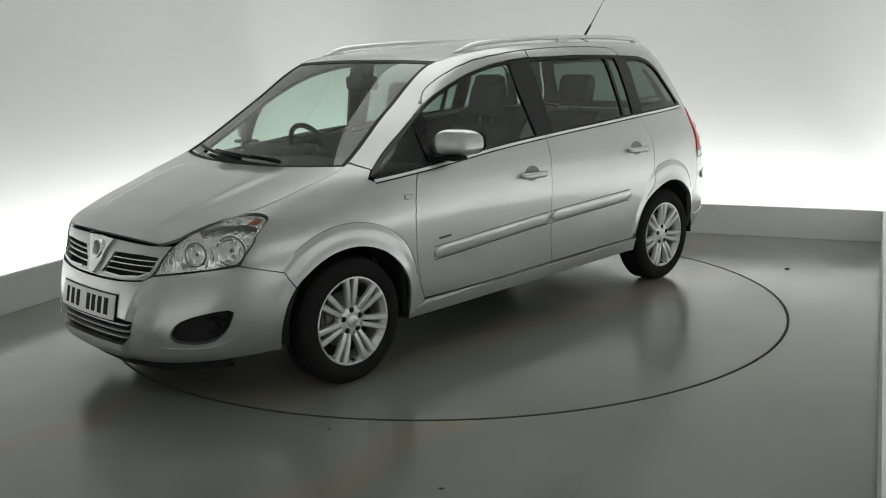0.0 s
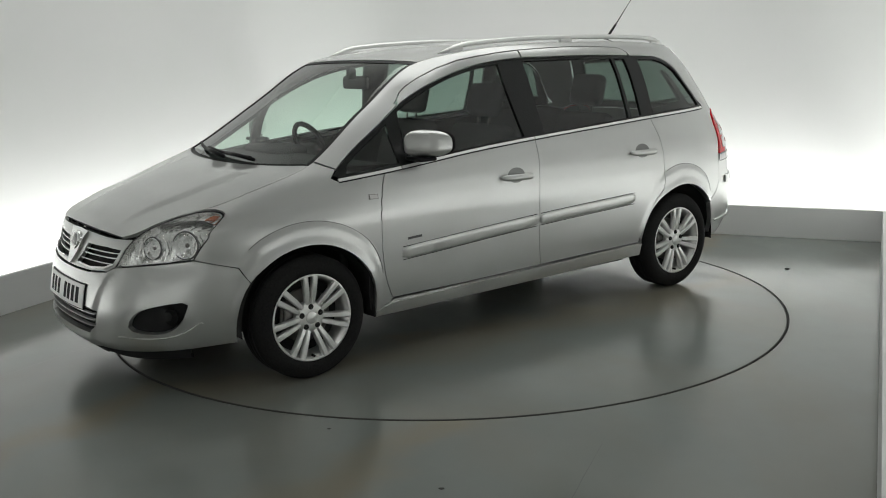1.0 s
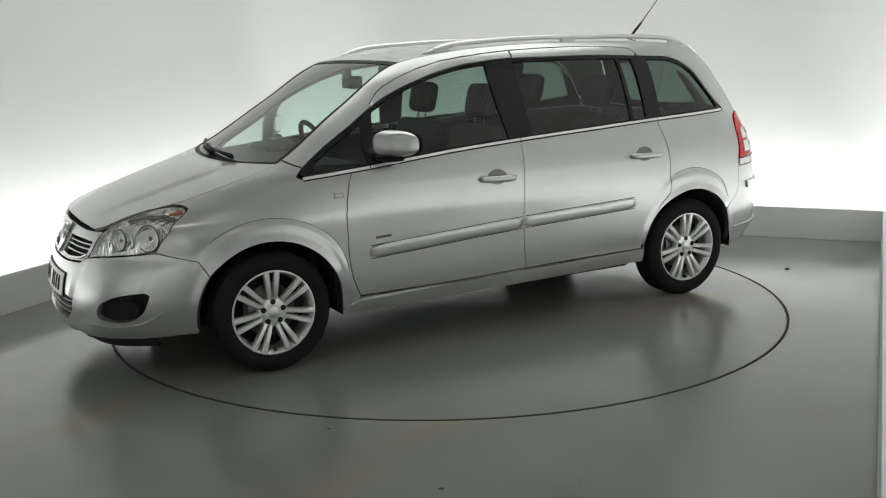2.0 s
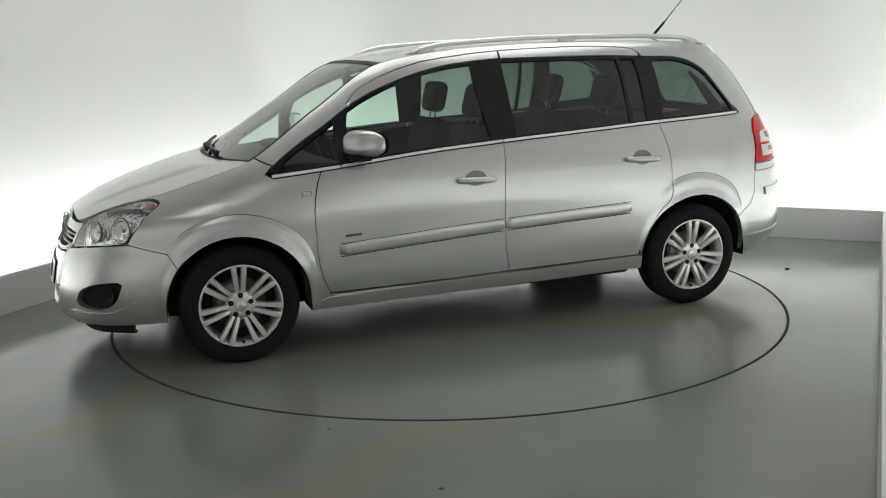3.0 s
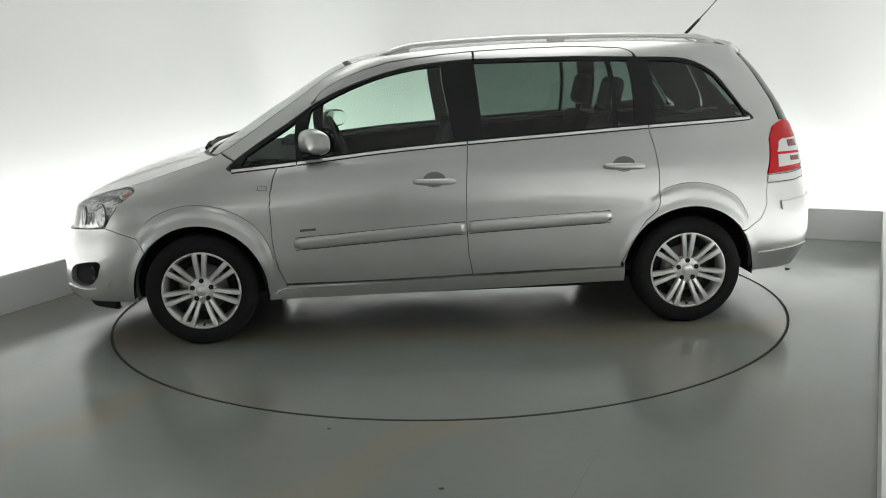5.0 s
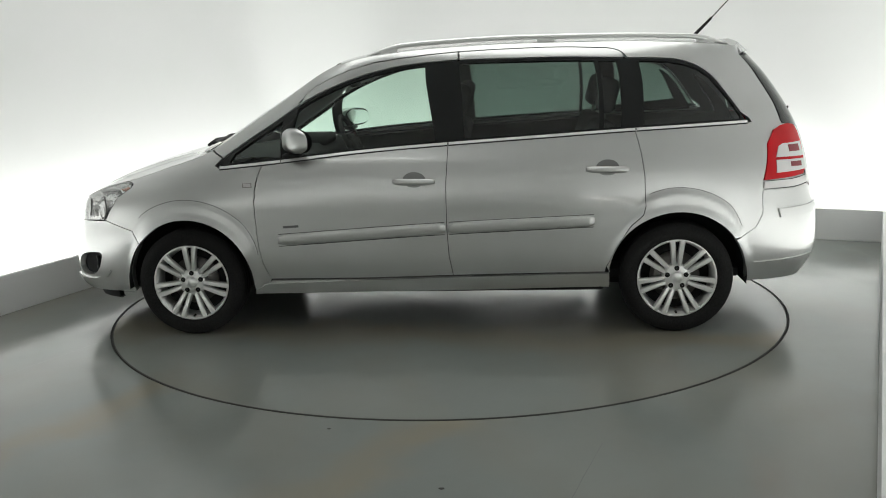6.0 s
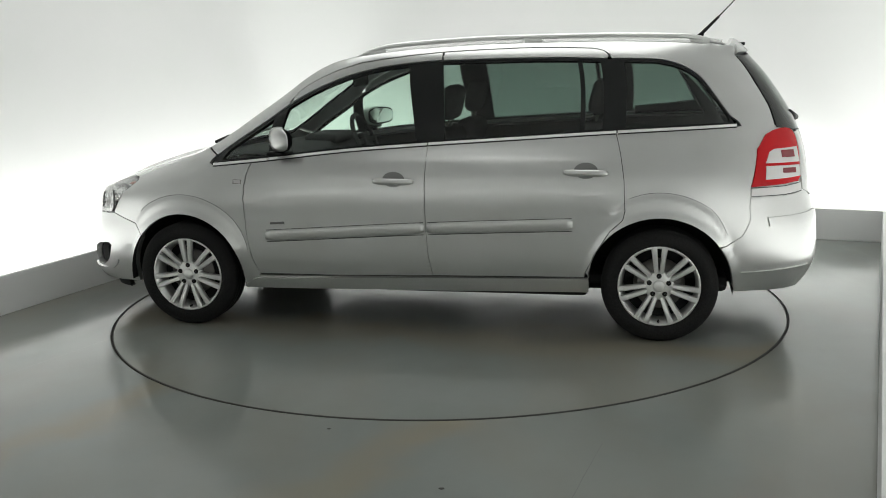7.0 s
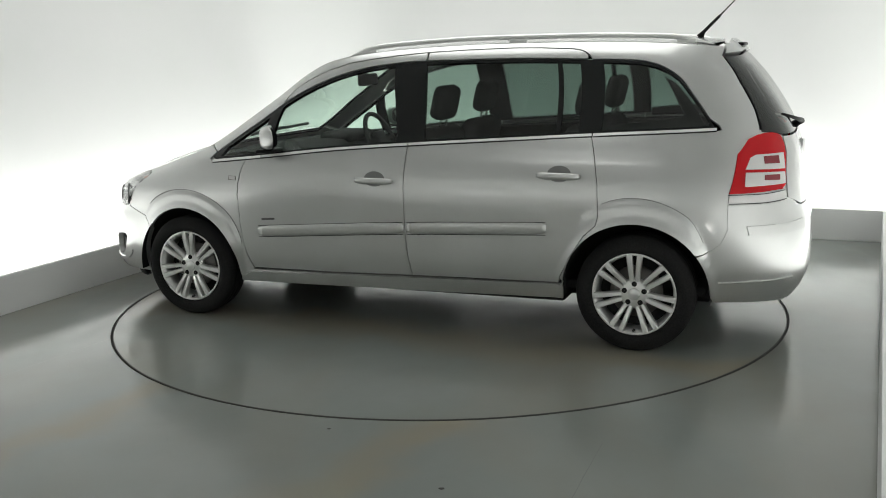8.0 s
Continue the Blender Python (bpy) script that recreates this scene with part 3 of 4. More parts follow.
def side_body(side):
    s = side
    # front wing: bumper seam, arch, door line, pillar foot, bonnet edge, lamp
    wing = ([X(1.69, 0.595)] + arc(FX, 0.362, 36, 176, 22) + [X(0.985, 0.262), X(0.93, 0.275), X(0.895, 0.30)] + [X(*p) for p in FRONT_LINE] +
            [X(1.02, 0.955), X(1.144, 0.942), X(1.178, 0.962), X(1.14, 1.0), X(1.215, 1.036)] + along(edge_z, 1.235, 1.835, 14, -0.001) +
            [under_edge(t, z) for t, z in ((0.585, 0.8485), (0.568, 0.8575), (0.552, 0.8575), (0.537, 0.8515), (0.5262, 0.842), (0.5192, 0.829), (0.5122, 0.79), (0.5092, 0.745), (0.5172, 0.70), (0.5257, 0.648))])
    panel("front_wing", wing, PAINT, CAR, side=s, step=0.013)
    # side frame: pillars, cantrail and quarter panel
    body = ([X(-0.985, 0.352)] + [X(x, z) for x, z in reversed(REAR_LINE)][1:] + [X(-1.125, 1.112)] + along(belt_z, -1.2, -1.72, 6, -0.006) +
            [X(-1.748, 1.134), X(-1.735, 1.155)] + [X(x, win_top(x) + 0.002) for x in [-1.69 + 0.6 * i / 24 for i in range(25)]] +
            [X(-1.077, 1.51)] + [X(x, frame_top(x) + 0.003) for x in (-1.05, -1.02, -0.984, -0.8, -0.66, -0.4, -0.18, -0.024, 0.15, 0.287, 0.42, 0.536, 0.62, 0.661, 0.69)] +
            [X(0.716, 1.29), X(0.70, 1.287)] + [X(x, win_top(x) + 0.003) for x in (0.76, 0.80, 0.852, 0.89, 0.93, 0.97, 1.009, 1.05, 1.08, 1.11, 1.137)] + [X(1.212, 1.037)] +
            along(edge_z, 1.225, 0.486, 14, -0.001) + along(edge_z, 0.40, -1.62, 24, -0.001) +
            [(-0.600, 1.535), (-0.562, 1.49), (-0.551, 1.355), (-0.549, 1.23), (-0.540, 1.118), (-0.51, 1.085), (-0.497, 1.02), (-0.477, 0.83), (-0.475, 0.778),
             X(-1.80, 0.66), X(-1.765, 0.58), X(-1.69, 0.53)] + arc(RX, 0.372, 144, 6, 24))
    panel("side_frame", body, PAINT, CAR, side=s, step=0.016)
    panel("sill", [X(0.985, 0.235), X(0.3, 0.243), X(-0.3, 0.25), X(-0.985, 0.262), X(-0.985, 0.346), X(-0.55, 0.338), X(-0.134, 0.333), X(0.4, 0.322), X(0.885, 0.32), X(0.9, 0.30), X(0.985, 0.262)],
          PAINT, CAR, side=s, off=0.004)
    panel("sill_ledge", [X(0.94, 0.290), X(0.35, 0.305), X(-0.28, 0.318), X(-0.975, 0.333), X(-0.975, 0.345), X(-0.28, 0.333), X(0.35, 0.320), X(0.90, 0.304)], PAINT, CAR, "", s, off=0.018, depth=0.016, gap=0.0)
    front = panel("front_door", [X(*p) for p in FRONT_LINE] + along(belt_z, 0.85, -0.10, 10, -0.006) + [X(*p) for p in MID_LINE] + [X(0.4, 0.326)], PAINT, CAR, side=s)
    rear = panel("rear_door", [X(*p) for p in reversed(MID_LINE)] + along(belt_z, -0.16, -1.08, 10, -0.006) + [X(*p) for p in REAR_LINE] + [X(-0.5, 0.343)], PAINT, CAR, side=s, step=0.025)
    fr = [X(x, win_top(x) + 0.001) for x in [0.70 - 0.875 * i / 40 for i in range(41)]]
    panel("door_frame", fr + [X(x, frame_top(x)) for x in (-0.175, -0.024, 0.15, 0.287, 0.42, 0.536, 0.62, 0.661, 0.69)], PAINT, front, side=s, off=0.002)
    fr = [X(x, win_top(x) + 0.001) for x in [-0.183 - 0.887 * i / 30 for i in range(31)]]
    panel("door_frame", fr + [X(x, frame_top(x)) for x in (-1.07, -1.05, -1.02, -0.984, -0.8, -0.66, -0.4, -0.183)], PAINT, rear, side=s, off=0.002)
    # window band: black frame with five openings
    band = along(belt_z, 1.14, -1.73, 26, 0.012) + [X(x, win_top(x)) for x in [-1.715 + 2.88 * i / 110 for i in range(111)]]

    def pane(x0, x1, n=8, low=0.024, drop=0.018, lean0=0.0, lean1=0.0):
        bot = [X(x0 + (x1 - x0) * i / n, belt_z(x0 + (x1 - x0) * i / n) + low) for i in range(n + 1)]
        top = [X(x, win_top(x) - drop) for x in [x1 + lean1 + (x0 + lean0 - x1 - lean1) * i / n for i in range(n + 1)]]
        return bot + top
    panes = [("quarter_light", pane(1.10, 0.80, 4, 0.024, 0.02, -0.03, 0.0), GLASS, CAR), ("window_glass", pane(0.735, -0.055, 10, 0.02, 0.016, -0.02, 0.06), GLASS, front),
             ("window_glass", pane(-0.21, -0.93, 8, 0.02, 0.016, 0.03, 0.02), PRIVACY, rear), ("window_glass", pane(-0.955, -1.05, 3, 0.02, 0.016, 0.02, 0.02), PRIVACY, rear),
             ("quarter_glass", [X(-1.165, belt_z(-1.165) + 0.020)] + along(belt_z, -1.3, -1.69, 4, 0.020) + [X(x, win_top(x) - 0.014) for x in (-1.69, -1.60, -1.53, -1.47, -1.41, -1.32, -1.15)], PRIVACY, CAR)]
    panel("window_frame", band, GLOSS_BLACK, CAR, side=s, holes=[p[1] for p in panes], off=-0.004, depth=0.02, gap=0.001)
    for name, lp, mat, owner in panes:
        g = panel(name, lp, mat, owner, side=s, off=-0.012, depth=0, gap=-0.006)
        g.visible_shadow = False
    # dark lining of the rear pillar and the load bay's side
    b = [X(-1.18, belt_z(-1.18) + 0.012), X(-1.45, belt_z(-1.45) + 0.012), X(-1.69, belt_z(-1.69) + 0.012)]
    panel("pillar_lining", b + [X(x, win_top(x) - 0.02) for x in (-1.64, -1.58, -1.52, -1.46)] + [X(-1.53, belt_z(-1.53) + 0.17), X(-1.575, belt_z(-1.57) + 0.085), X(-1.40, belt_z(-1.40) + 0.07), X(-1.18, belt_z(-1.18) + 0.06)],
          PLASTIC, CAR, "dark inner pillar lining", s, off=-0.05, depth=0.02)
    # chrome strip at the belt, in three lengths
    for x0, x1 in ((1.15, 0.80), (0.795, -0.118), (-0.124, -1.122), (-1.128, -1.725)):
        lp = along(belt_z, x0, x1, 8, 0.008) + along(belt_z, x1, x0, 8, -0.006)
        panel("belt_strip", lp, TRIM, CAR, "bright chrome strip below the windows", s, off=0.004, depth=0.008, gap=0.0004)
        lp = along(belt_z, x0, x1, 8, -0.0065) + along(belt_z, x1, x0, 8, -0.0115)
        panel("strip_seal", lp, BLACK, CAR, "", s, off=0.002, depth=0.006, gap=0.0)
    # rubbing strips
    zl = curve((-0.9, 0.636), (-0.105, 0.605), (0.84, 0.549))
    for x0, x1, owner in ((0.835, -0.100, front), (-0.110, -0.905, rear)):
        moulding(x0 - 0.003, x1 + 0.003, zl, owner, s)
        for dz in (0.0335, -0.0345):
            hi, lo = along(zl, x0 - 0.008, x1 + 0.006, 10, dz + 0.0018), along(zl, x1 + 0.006, x0 - 0.008, 10, dz - 0.0018)
            panel("moulding_seal", hi + lo, BLACK, owner, side=s, off=0.0012, depth=0.002, gap=0.0)
    # trim badge: a plain dark plaque
    panel("trim_badge", [X(0.80, 0.615), X(0.71, 0.62), X(0.71, 0.636), X(0.80, 0.631)], BADGE, front, "small dark plaque with plain bars", s, off=0.003, depth=0.003)
    # handles, each over a flat patch painted as the shade of its scooped cup
    for cx, cz, owner in ((0.065, 0.868, front), (-0.970, 0.915, rear)):
        cup = [X(cx + 0.062 * math.cos(a), cz + 0.006 + 0.042 * math.sin(a)) for a in [i * math.pi / 9 for i in range(18)]]
        panel("cup_shade_patch", cup, SHADE, owner, "flat patch darkened for the shade in the scoop behind the handle", s, off=0.0015, depth=0.002, gap=0)
        y = skin_point(*X(cx, cz), True)[1]
        bm = bmesh.new()
        path = [(cx + u * 0.112, s * (y + 0.010 + 0.026 * (1 - u ** 4)), cz - 0.002 + 0.002 * u) for u in [i / 8 - 1 for i in range(17)]]
        tube(bm, path, [0.0075 + 0.005 * (1 - (i / 8 - 1) ** 6) for i in range(17)], 12, 1.45)
        part("door_handle", bm, PAINT, owner)
    panel("repeater_base", [X(1.018, 0.843), X(0.959, 0.843), X(0.959, 0.871), X(1.015, 0.872)], STEEL, CAR, side=s, off=0.002, depth=0.003)
    panel("side_repeater", [X(1.010, 0.847), X(0.963, 0.845), X(0.963, 0.868), X(1.012, 0.870)], WHITE_LENS, CAR, "small clear side indicator", s, off=0.004, depth=0.005)
    # headlamp: reflector bowl, projectors, clear lens
    lamp_loop = [(0.668, 0.612), (0.593, 0.631), (0.539, 0.6435), (0.526, 0.648), (0.5175, 0.70), (0.5095, 0.745), (0.5125, 0.79), (0.5195, 0.829), (0.5265, 0.842), (0.537, 0.851), (0.552, 0.857), (0.568, 0.857),
                 (0.585, 0.848), (0.597, 0.836), (0.608, 0.816), (0.618, 0.792), (0.630, 0.747), (0.648, 0.69)]
    lamp_loop = [under_edge(t, z) for t, z in dense(lamp_loop, 0.03)]
    lamp = panel("headlight", lamp_loop, REFLECTOR, CAR, "clear halogen headlight", s, off=-0.024, depth=0, gap=0.0005)
    panel("lens", lamp_loop, LENS, lamp, side=s, off=-0.001, depth=0.004, gap=0.001).visible_shadow = False
    panel("lamp_seal", lamp_loop, BLACK, lamp, side=s, holes=[shrink(lamp_loop, 0.0035)], off=-0.002, depth=0.004, gap=0.0008)
    panel("lamp_housing", lamp_loop, REFLECTOR, lamp, side=s, holes=[shrink(lamp_loop, 0.006)], off=-0.007, depth=0.018, gap=0.0008)
    for t, z, r in ((0.588, 0.706, 0.050), (0.538, 0.716, 0.062)):
        c, n = Vector(skin_point(t, z, True)), normal_of(skin_point, t, z)
        if n.x + n.y < 0:
            n = -n
        n = (n + Vector((0.6, 0, 0))).normalized()
        c = c - n * 0.026
        if s < 0:
            c.y, n.y = -c.y, -n.y
        m = Matrix.Translation(c) @ n.to_track_quat("Y", "Z").to_matrix().to_4x4()
        bm = bmesh.new()
        lathe(bm, [(r, 0.012), (r * 0.96, 0.016), (r * 0.9, 0.012), (r * 0.7, -0.012), (r * 0.35, -0.03), (0.001, -0.034)], 28, m)
        part("lamp_bowl", bm, CHROME, lamp)
        bm = bmesh.new()
        lathe(bm, [(r * 0.99, 0.010), (r * 1.0, 0.0165), (r * 1.07, 0.0165), (r * 1.09, 0.008)], 28, m)
        part("bowl_ring", bm, SHROUD, lamp, "dark ring round the lamp bowl")
        bm = bmesh.new()
        lathe(bm, [(0.001, 0.004), (r * 0.16, 0.002), (r * 0.2, -0.01), (r * 0.2, -0.034)], 16, m)
        part("bulb_cap", bm, STEEL, lamp)
    panel("indicator_visor", [(0.606, 0.798), (0.580, 0.812), (0.545, 0.815), (0.522, 0.80), (0.522, 0.806), (0.545, 0.823), (0.582, 0.820), (0.606, 0.806)], SHROUD, lamp, side=s, off=-0.008, depth=0.012, gap=0)
    panel("indicator_bulb", [(0.545, 0.826), (0.532, 0.824), (0.531, 0.838), (0.542, 0.842)], AMBER, lamp, "amber indicator bulb", s, off=-0.010, depth=0.008, gap=0)
    # rear lamp: red shell round two clear blocks, white strip below
    shell = [(-0.477, 0.828), (-0.497, 1.02), (-0.51, 1.08), (-0.538, 1.113), (-0.572, 1.112), (-0.590, 1.085), (-0.584, 1.01), (-0.568, 0.92), (-0.562, 0.848), (-0.52, 0.836)]
    shell = shell[:2] + rounded(shell, 1)[4:17] + shell[8:]
    tail = panel("rear_light", shell, RED, CAR, "red and clear rear light cluster", s, off=0.006, depth=0.03, gap=0.002)
    panel("reversing_lens", [(-0.475, 0.784), (-0.477, 0.824), (-0.52, 0.832), (-0.561, 0.843), (-0.558, 0.797), (-0.52, 0.786)], WHITE_LENS, tail, "clear lower strip", s, off=0.007, depth=0.03, gap=0.003)
    panel("clear_lens", [(-0.500, 0.942), (-0.511, 1.0), (-0.520, 1.012), (-0.575, 1.015), (-0.568, 0.937)], WHITE_LENS, tail, "clear upper lens block", s, off=0.010, depth=0.006)
    panel("clear_lens", [(-0.495, 0.862), (-0.500, 0.932), (-0.566, 0.927), (-0.562, 0.868)], WHITE_LENS, tail, "clear lower lens block", s, off=0.010, depth=0.006)
    panel("lens_core", [(-0.528, 0.965), (-0.530, 1.003), (-0.560, 1.003), (-0.557, 0.963)], DARK_RED, tail, "dark red bulb cover", s, off=0.0125, depth=0.003)
    panel("lens_core", [(-0.522, 0.890), (-0.524, 0.918), (-0.552, 0.916), (-0.549, 0.886)], DARK_RED, tail, "dark red bulb cover", s, off=0.0125, depth=0.003)
    for lo, hi in (((-0.476, 0.7815), (-0.476, 0.7845)), ((-0.4765, 0.8245), (-0.4765, 0.8275))):
        panel("lamp_joint", [lo, (-0.52, lo[1] + 0.002), (-0.557, lo[1] + 0.013), (-0.557, hi[1] + 0.013), (-0.52, hi[1] + 0.002), hi], BLACK, tail, "", s, off=0.0085, depth=0.004, gap=0)
    # painted flange behind the joints of quarter panel, lamp and bumper
    panel("body_flange", [X(-1.72, 0.53), X(-1.72, 0.72), (-0.455, 0.87), (-0.47, 1.02), (-0.49, 1.10), (-0.545, 1.13), (-0.60, 1.11), (-0.60, 0.72), (-0.48, 0.66), X(-1.85, 0.58)], PAINT, CAR, "", s, off=-0.007, depth=0, gap=0.0)
    # inner trim and dark backing
    inner = ([X(1.0, 0.26), X(-0.97, 0.28), X(-1.0, 0.45), X(-1.1, 0.62), X(-1.2, 0.70), X(-1.75, 0.70), X(-1.85, 1.10)] + along(belt_z, -1.7, 1.0, 20, -0.012) + [X(1.2, 0.93), X(1.2, 0.75), X(1.03, 0.62)])
    panel("inner_trim", inner, PLASTIC, CAR, "dark inner door and side trim", s, off=-0.03, depth=0.03)
    # painted shade: a dark line in the crease over each swollen wheel opening
    for cx, r0, reach, a0, a1 in ((FX, 0.360, FRONT_REACH, 52, 158), (RX, 0.370, REAR_REACH, 71, 140)):
        steps = [a0 + (a1 - a0) * i / 40 for i in range(41)]
        rim = [(X(cx + (r0 + reach(a) + w) * math.cos(radians(a)), HUB_Z + (r0 + reach(a) + w) * math.sin(radians(a)))) for w, run in ((-0.0012, steps), (0.0016, steps[::-1])) for a in run]
        panel("flare_shade_line", rim, CREASE, CAR, side=s, off=0.0022, depth=0.002, gap=0.0, step=0.04)
    # wheel housings
    for cx, r in ((FX, 0.366), (RX, 0.376)):
        bm = bmesh.new()
        n = 28
        ring = [[bm.verts.new((cx + r * math.cos(radians(-6 + 192 * i / n)), s * y, 0.305 + r * math.sin(radians(-6 + 192 * i / n)))) for i in range(n + 1)] for y in (0.845, 0.55)]
        for i in range(n):
            bm.faces.new((ring[0][i], ring[0][i + 1], ring[1][i + 1], ring[1][i]))
        bm.faces.new(ring[1])
        bmesh.ops.recalc_face_normals(bm, faces=bm.faces[:])
        part("wheel_housing", bm, GAP, CAR)
    mirror(s)


def mirror(s):
    """Door mirror: painted shell, black foot, glass at the back."""
    bm = bmesh.new()
    bmesh.ops.create_uvsphere(bm, u_segments=28, v_segments=18, radius=1)
    for v in bm.verts:
        x, y, z = v.co
        k = lambda a, p: math.copysign(abs(a) ** p, a)
        front = 0.066 if x > 0 else 0.016
        v.co = (0.685 + k(x, 0.8) * front * (1 - 0.15 * y) - 0.07 * (y + 0.1), s * (0.945 + 0.092 * k(y, 0.62)), 1.092 + k(z, 0.6) * ((0.074 if z > 0 else 0.060) - 0.010 * y))
    shell = part("door_mirror", bm, PAINT, CAR)
    if s < 0:
        shell.data.flip_normals()
    bm = bmesh.new()
    box(bm, 0.66, 0.76, s * 0.83 if s > 0 else s * 0.98, s * 0.98 if s > 0 else s * 0.83, 1.012, 1.034, 0.01)
    part("mirror_foot", bm, BLACK, shell)
    for name, mat, back, wide, high in (("mirror_bezel", BLACK, 0.020, 0.090, 0.062), ("mirror_glass", MIRROR, 0.024, 0.078, 0.051)):
        bm = bmesh.new()
        bmesh.ops.create_circle(bm, cap_ends=True, segments=32, radius=1)
        for v in bm.verts:
            a, b, _ = v.co
            k = lambda q, p: math.copysign(abs(q) ** p, q)
            v.co = (0.678 - 0.07 * a - back, s * (0.945 + wide * k(a, 0.62)), 1.098 + high * k(b, 0.62))
        part(name, bm, mat, shell)


BADGE = material("badge_dark", (0.12, 0.12, 0.12), 0.3, 0.6)
SHADE = material("cup_shade", (0.20, 0.20, 0.197), 0.4, 0.75, 0.6)
for s in (1, -1):
    side_body(s)

# top skin
top_panel("bonnet", 2.092, 1.248, PAINT, CAR, "silver bonnet with a soft centre bulge", nu=40, nv=64)
screen = top_panel("windscreen", 1.225, 0.50, SCREEN, CAR, "raked laminated windscreen", -0.965, 0.965, -0.006, 0)
screen.visible_shadow = False
for v0, v1 in ((-1.0, -0.965), (0.965, 1.0)):
    top_panel("screen_seal", 1.24, 0.492, BLACK, CAR, "", v0, v1, -0.003, 0.006, 20, 2)
top_panel("screen_border", 0.515, 0.492, BLACK, CAR, "black header band of the windscreen", -0.97, 0.97, -0.003, 0.004, 2, 28)
top_panel("cowl", 1.27, 1.222, BLACK, CAR, "black scuttle panel under the windscreen", -0.985, 0.985, -0.012, 0.01, 2, 28)
top_panel("roof", 0.485, -1.60, PAINT, CAR, "silver roof panel", nu=36)
top_panel("headlining", 0.42, -1.58, LINER, CAR, "pale grey headlining", -0.96, 0.96, -0.04, 0, 20, 16)

# nose: bumper with openings, grille, plate
lower_grille = both([Y(0.30, 0.288), Y(0.345, 0.33), Y(0.36, 0.40), Y(0.30, 0.412)])
fog_loop = [(0.612, 0.330), (0.607, 0.391), (0.588, 0.427), (0.553, 0.452), (0.523, 0.459), (0.526, 0.398), (0.530, 0.356), (0.545, 0.316), (0.572, 0.308)]
fog_loop = rounded(fog_loop, 1)
fog_right = [(2 - t, z) for t, z in fog_loop]
bumper_half = [(0.83, 0.205), Y(0.45, 0.212), Y(0.62, 0.22), X(1.95, 0.222), X(1.705, 0.235)] + arc(FX, 0.362, -10, 36, 8) + [X(1.69, 0.595), (0.5255, 0.6465), (0.539, 0.6415),
               (0.593, 0.6275), (0.668, 0.608), Y(0.40, 0.585), Y(0.25, 0.572), (0.90, 0.568)]
front_bumper = panel("front_bumper", both(bumper_half), PAINT, CAR, "silver front bumper with air intakes", holes=[lower_grille, fog_loop, fog_right], depth=0.03, step=0.02)
for lp, s in ((fog_loop, 1), (fog_loop, -1)):
    panel("bumper_lip", rounded([(0.635, 0.300), (0.58, 0.291), (0.540, 0.297), (0.520, 0.325), (0.508, 0.362), (0.504, 0.350), (0.516, 0.306), (0.54, 0.277), (0.58, 0.270), (0.635, 0.282)], 1), PAINT, front_bumper, "", s, off=0.010, depth=0.012, gap=0)
    fog = panel("fog_recess", lp, PLASTIC, front_bumper, "black fog lamp recess", s, off=-0.035, depth=0, gap=-0.012)
    c, n = Vector(skin_point(0.548, 0.385, True)), Vector((0.86, 0.5, 0))
    if s < 0:
        c.y, n.y = -c.y, -n.y
    bm = bmesh.new()
    lathe(bm, [(0.042, 0.0), (0.042, 0.012), (0.036, 0.014), (0.02, 0.004), (0.001, 0.0)], 24, Matrix.Translation(c - n * 0.04) @ n.to_track_quat("Y", "Z").to_matrix().to_4x4())
    part("fog_lamp", bm, BLACK, front_bumper, "dark round fog lamp")
panel("grille_backing", lower_grille, GAP, front_bumper, "", off=-0.04, depth=0, gap=-0.02)
for k in range(3):
    z = 0.318 + 0.03 * k
    panel("grille_bar", both([Y(0.335, z), Y(0.345, z + 0.006)]), ALLOY, front_bumper, "", off=-0.012, depth=0.02, gap=0)
# upper grille between the lamps
up = [(0.90, 0.574), Y(0.25, 0.578), Y(0.40, 0.591), (0.671, 0.612), (0.651, 0.69), (0.633, 0.744), Y(0.40, 0.739), Y(0.2, 0.743), (0.92, 0.744)]
grille = panel("grille", both(up), PAINT, CAR, "silver grille with a chrome wedge and black slats", off=-0.006, depth=0.02,
               holes=[[Y(0.075, 0.598), Y(0.25, 0.594), Y(0.36, 0.606), Y(0.415, 0.625), Y(0.435, 0.655), Y(0.455, 0.69), Y(0.35, 0.695), Y(0.145, 0.69)],
                      [(2 - t, z) for t, z in [Y(0.075, 0.598), Y(0.25, 0.594), Y(0.36, 0.606), Y(0.415, 0.625), Y(0.435, 0.655), Y(0.455, 0.69), Y(0.35, 0.695), Y(0.145, 0.69)]]])
panel("grille_backing", both([(0.90, 0.59), Y(0.47, 0.60), Y(0.47, 0.752), (0.92, 0.757)]), GAP, grille, "", off=-0.035, depth=0)
for s in (1, -1):
    for k in range(3):
        z = 0.618 + 0.024 * k
        panel("slat", [Y(0.085 + 0.02 * k, z), Y(0.42 + 0.010 * k, z + 0.004), Y(0.423 + 0.010 * k, z + 0.0085), Y(0.085 + 0.02 * k, z + 0.0045)], ALLOY, grille, "", s, off=-0.010, depth=0.016, gap=0)
    panel("grille_rim", [Y(0.11, 0.592), Y(0.25, 0.587), Y(0.375, 0.599), Y(0.428, 0.620), Y(0.425, 0.626), Y(0.37, 0.607), Y(0.25, 0.596), Y(0.112, 0.60)], CHROME, grille, "", s, off=0.002, depth=0.008, gap=0)
panel("grille_wedge", both([(0.99, 0.580), Y(0.026, 0.585), Y(0.050, 0.63), Y(0.085, 0.70), Y(0.118, 0.738), (0.96, 0.742)]), CHROME, grille, "bright wedge in the grille's middle", off=0.006, depth=0.014, gap=0)
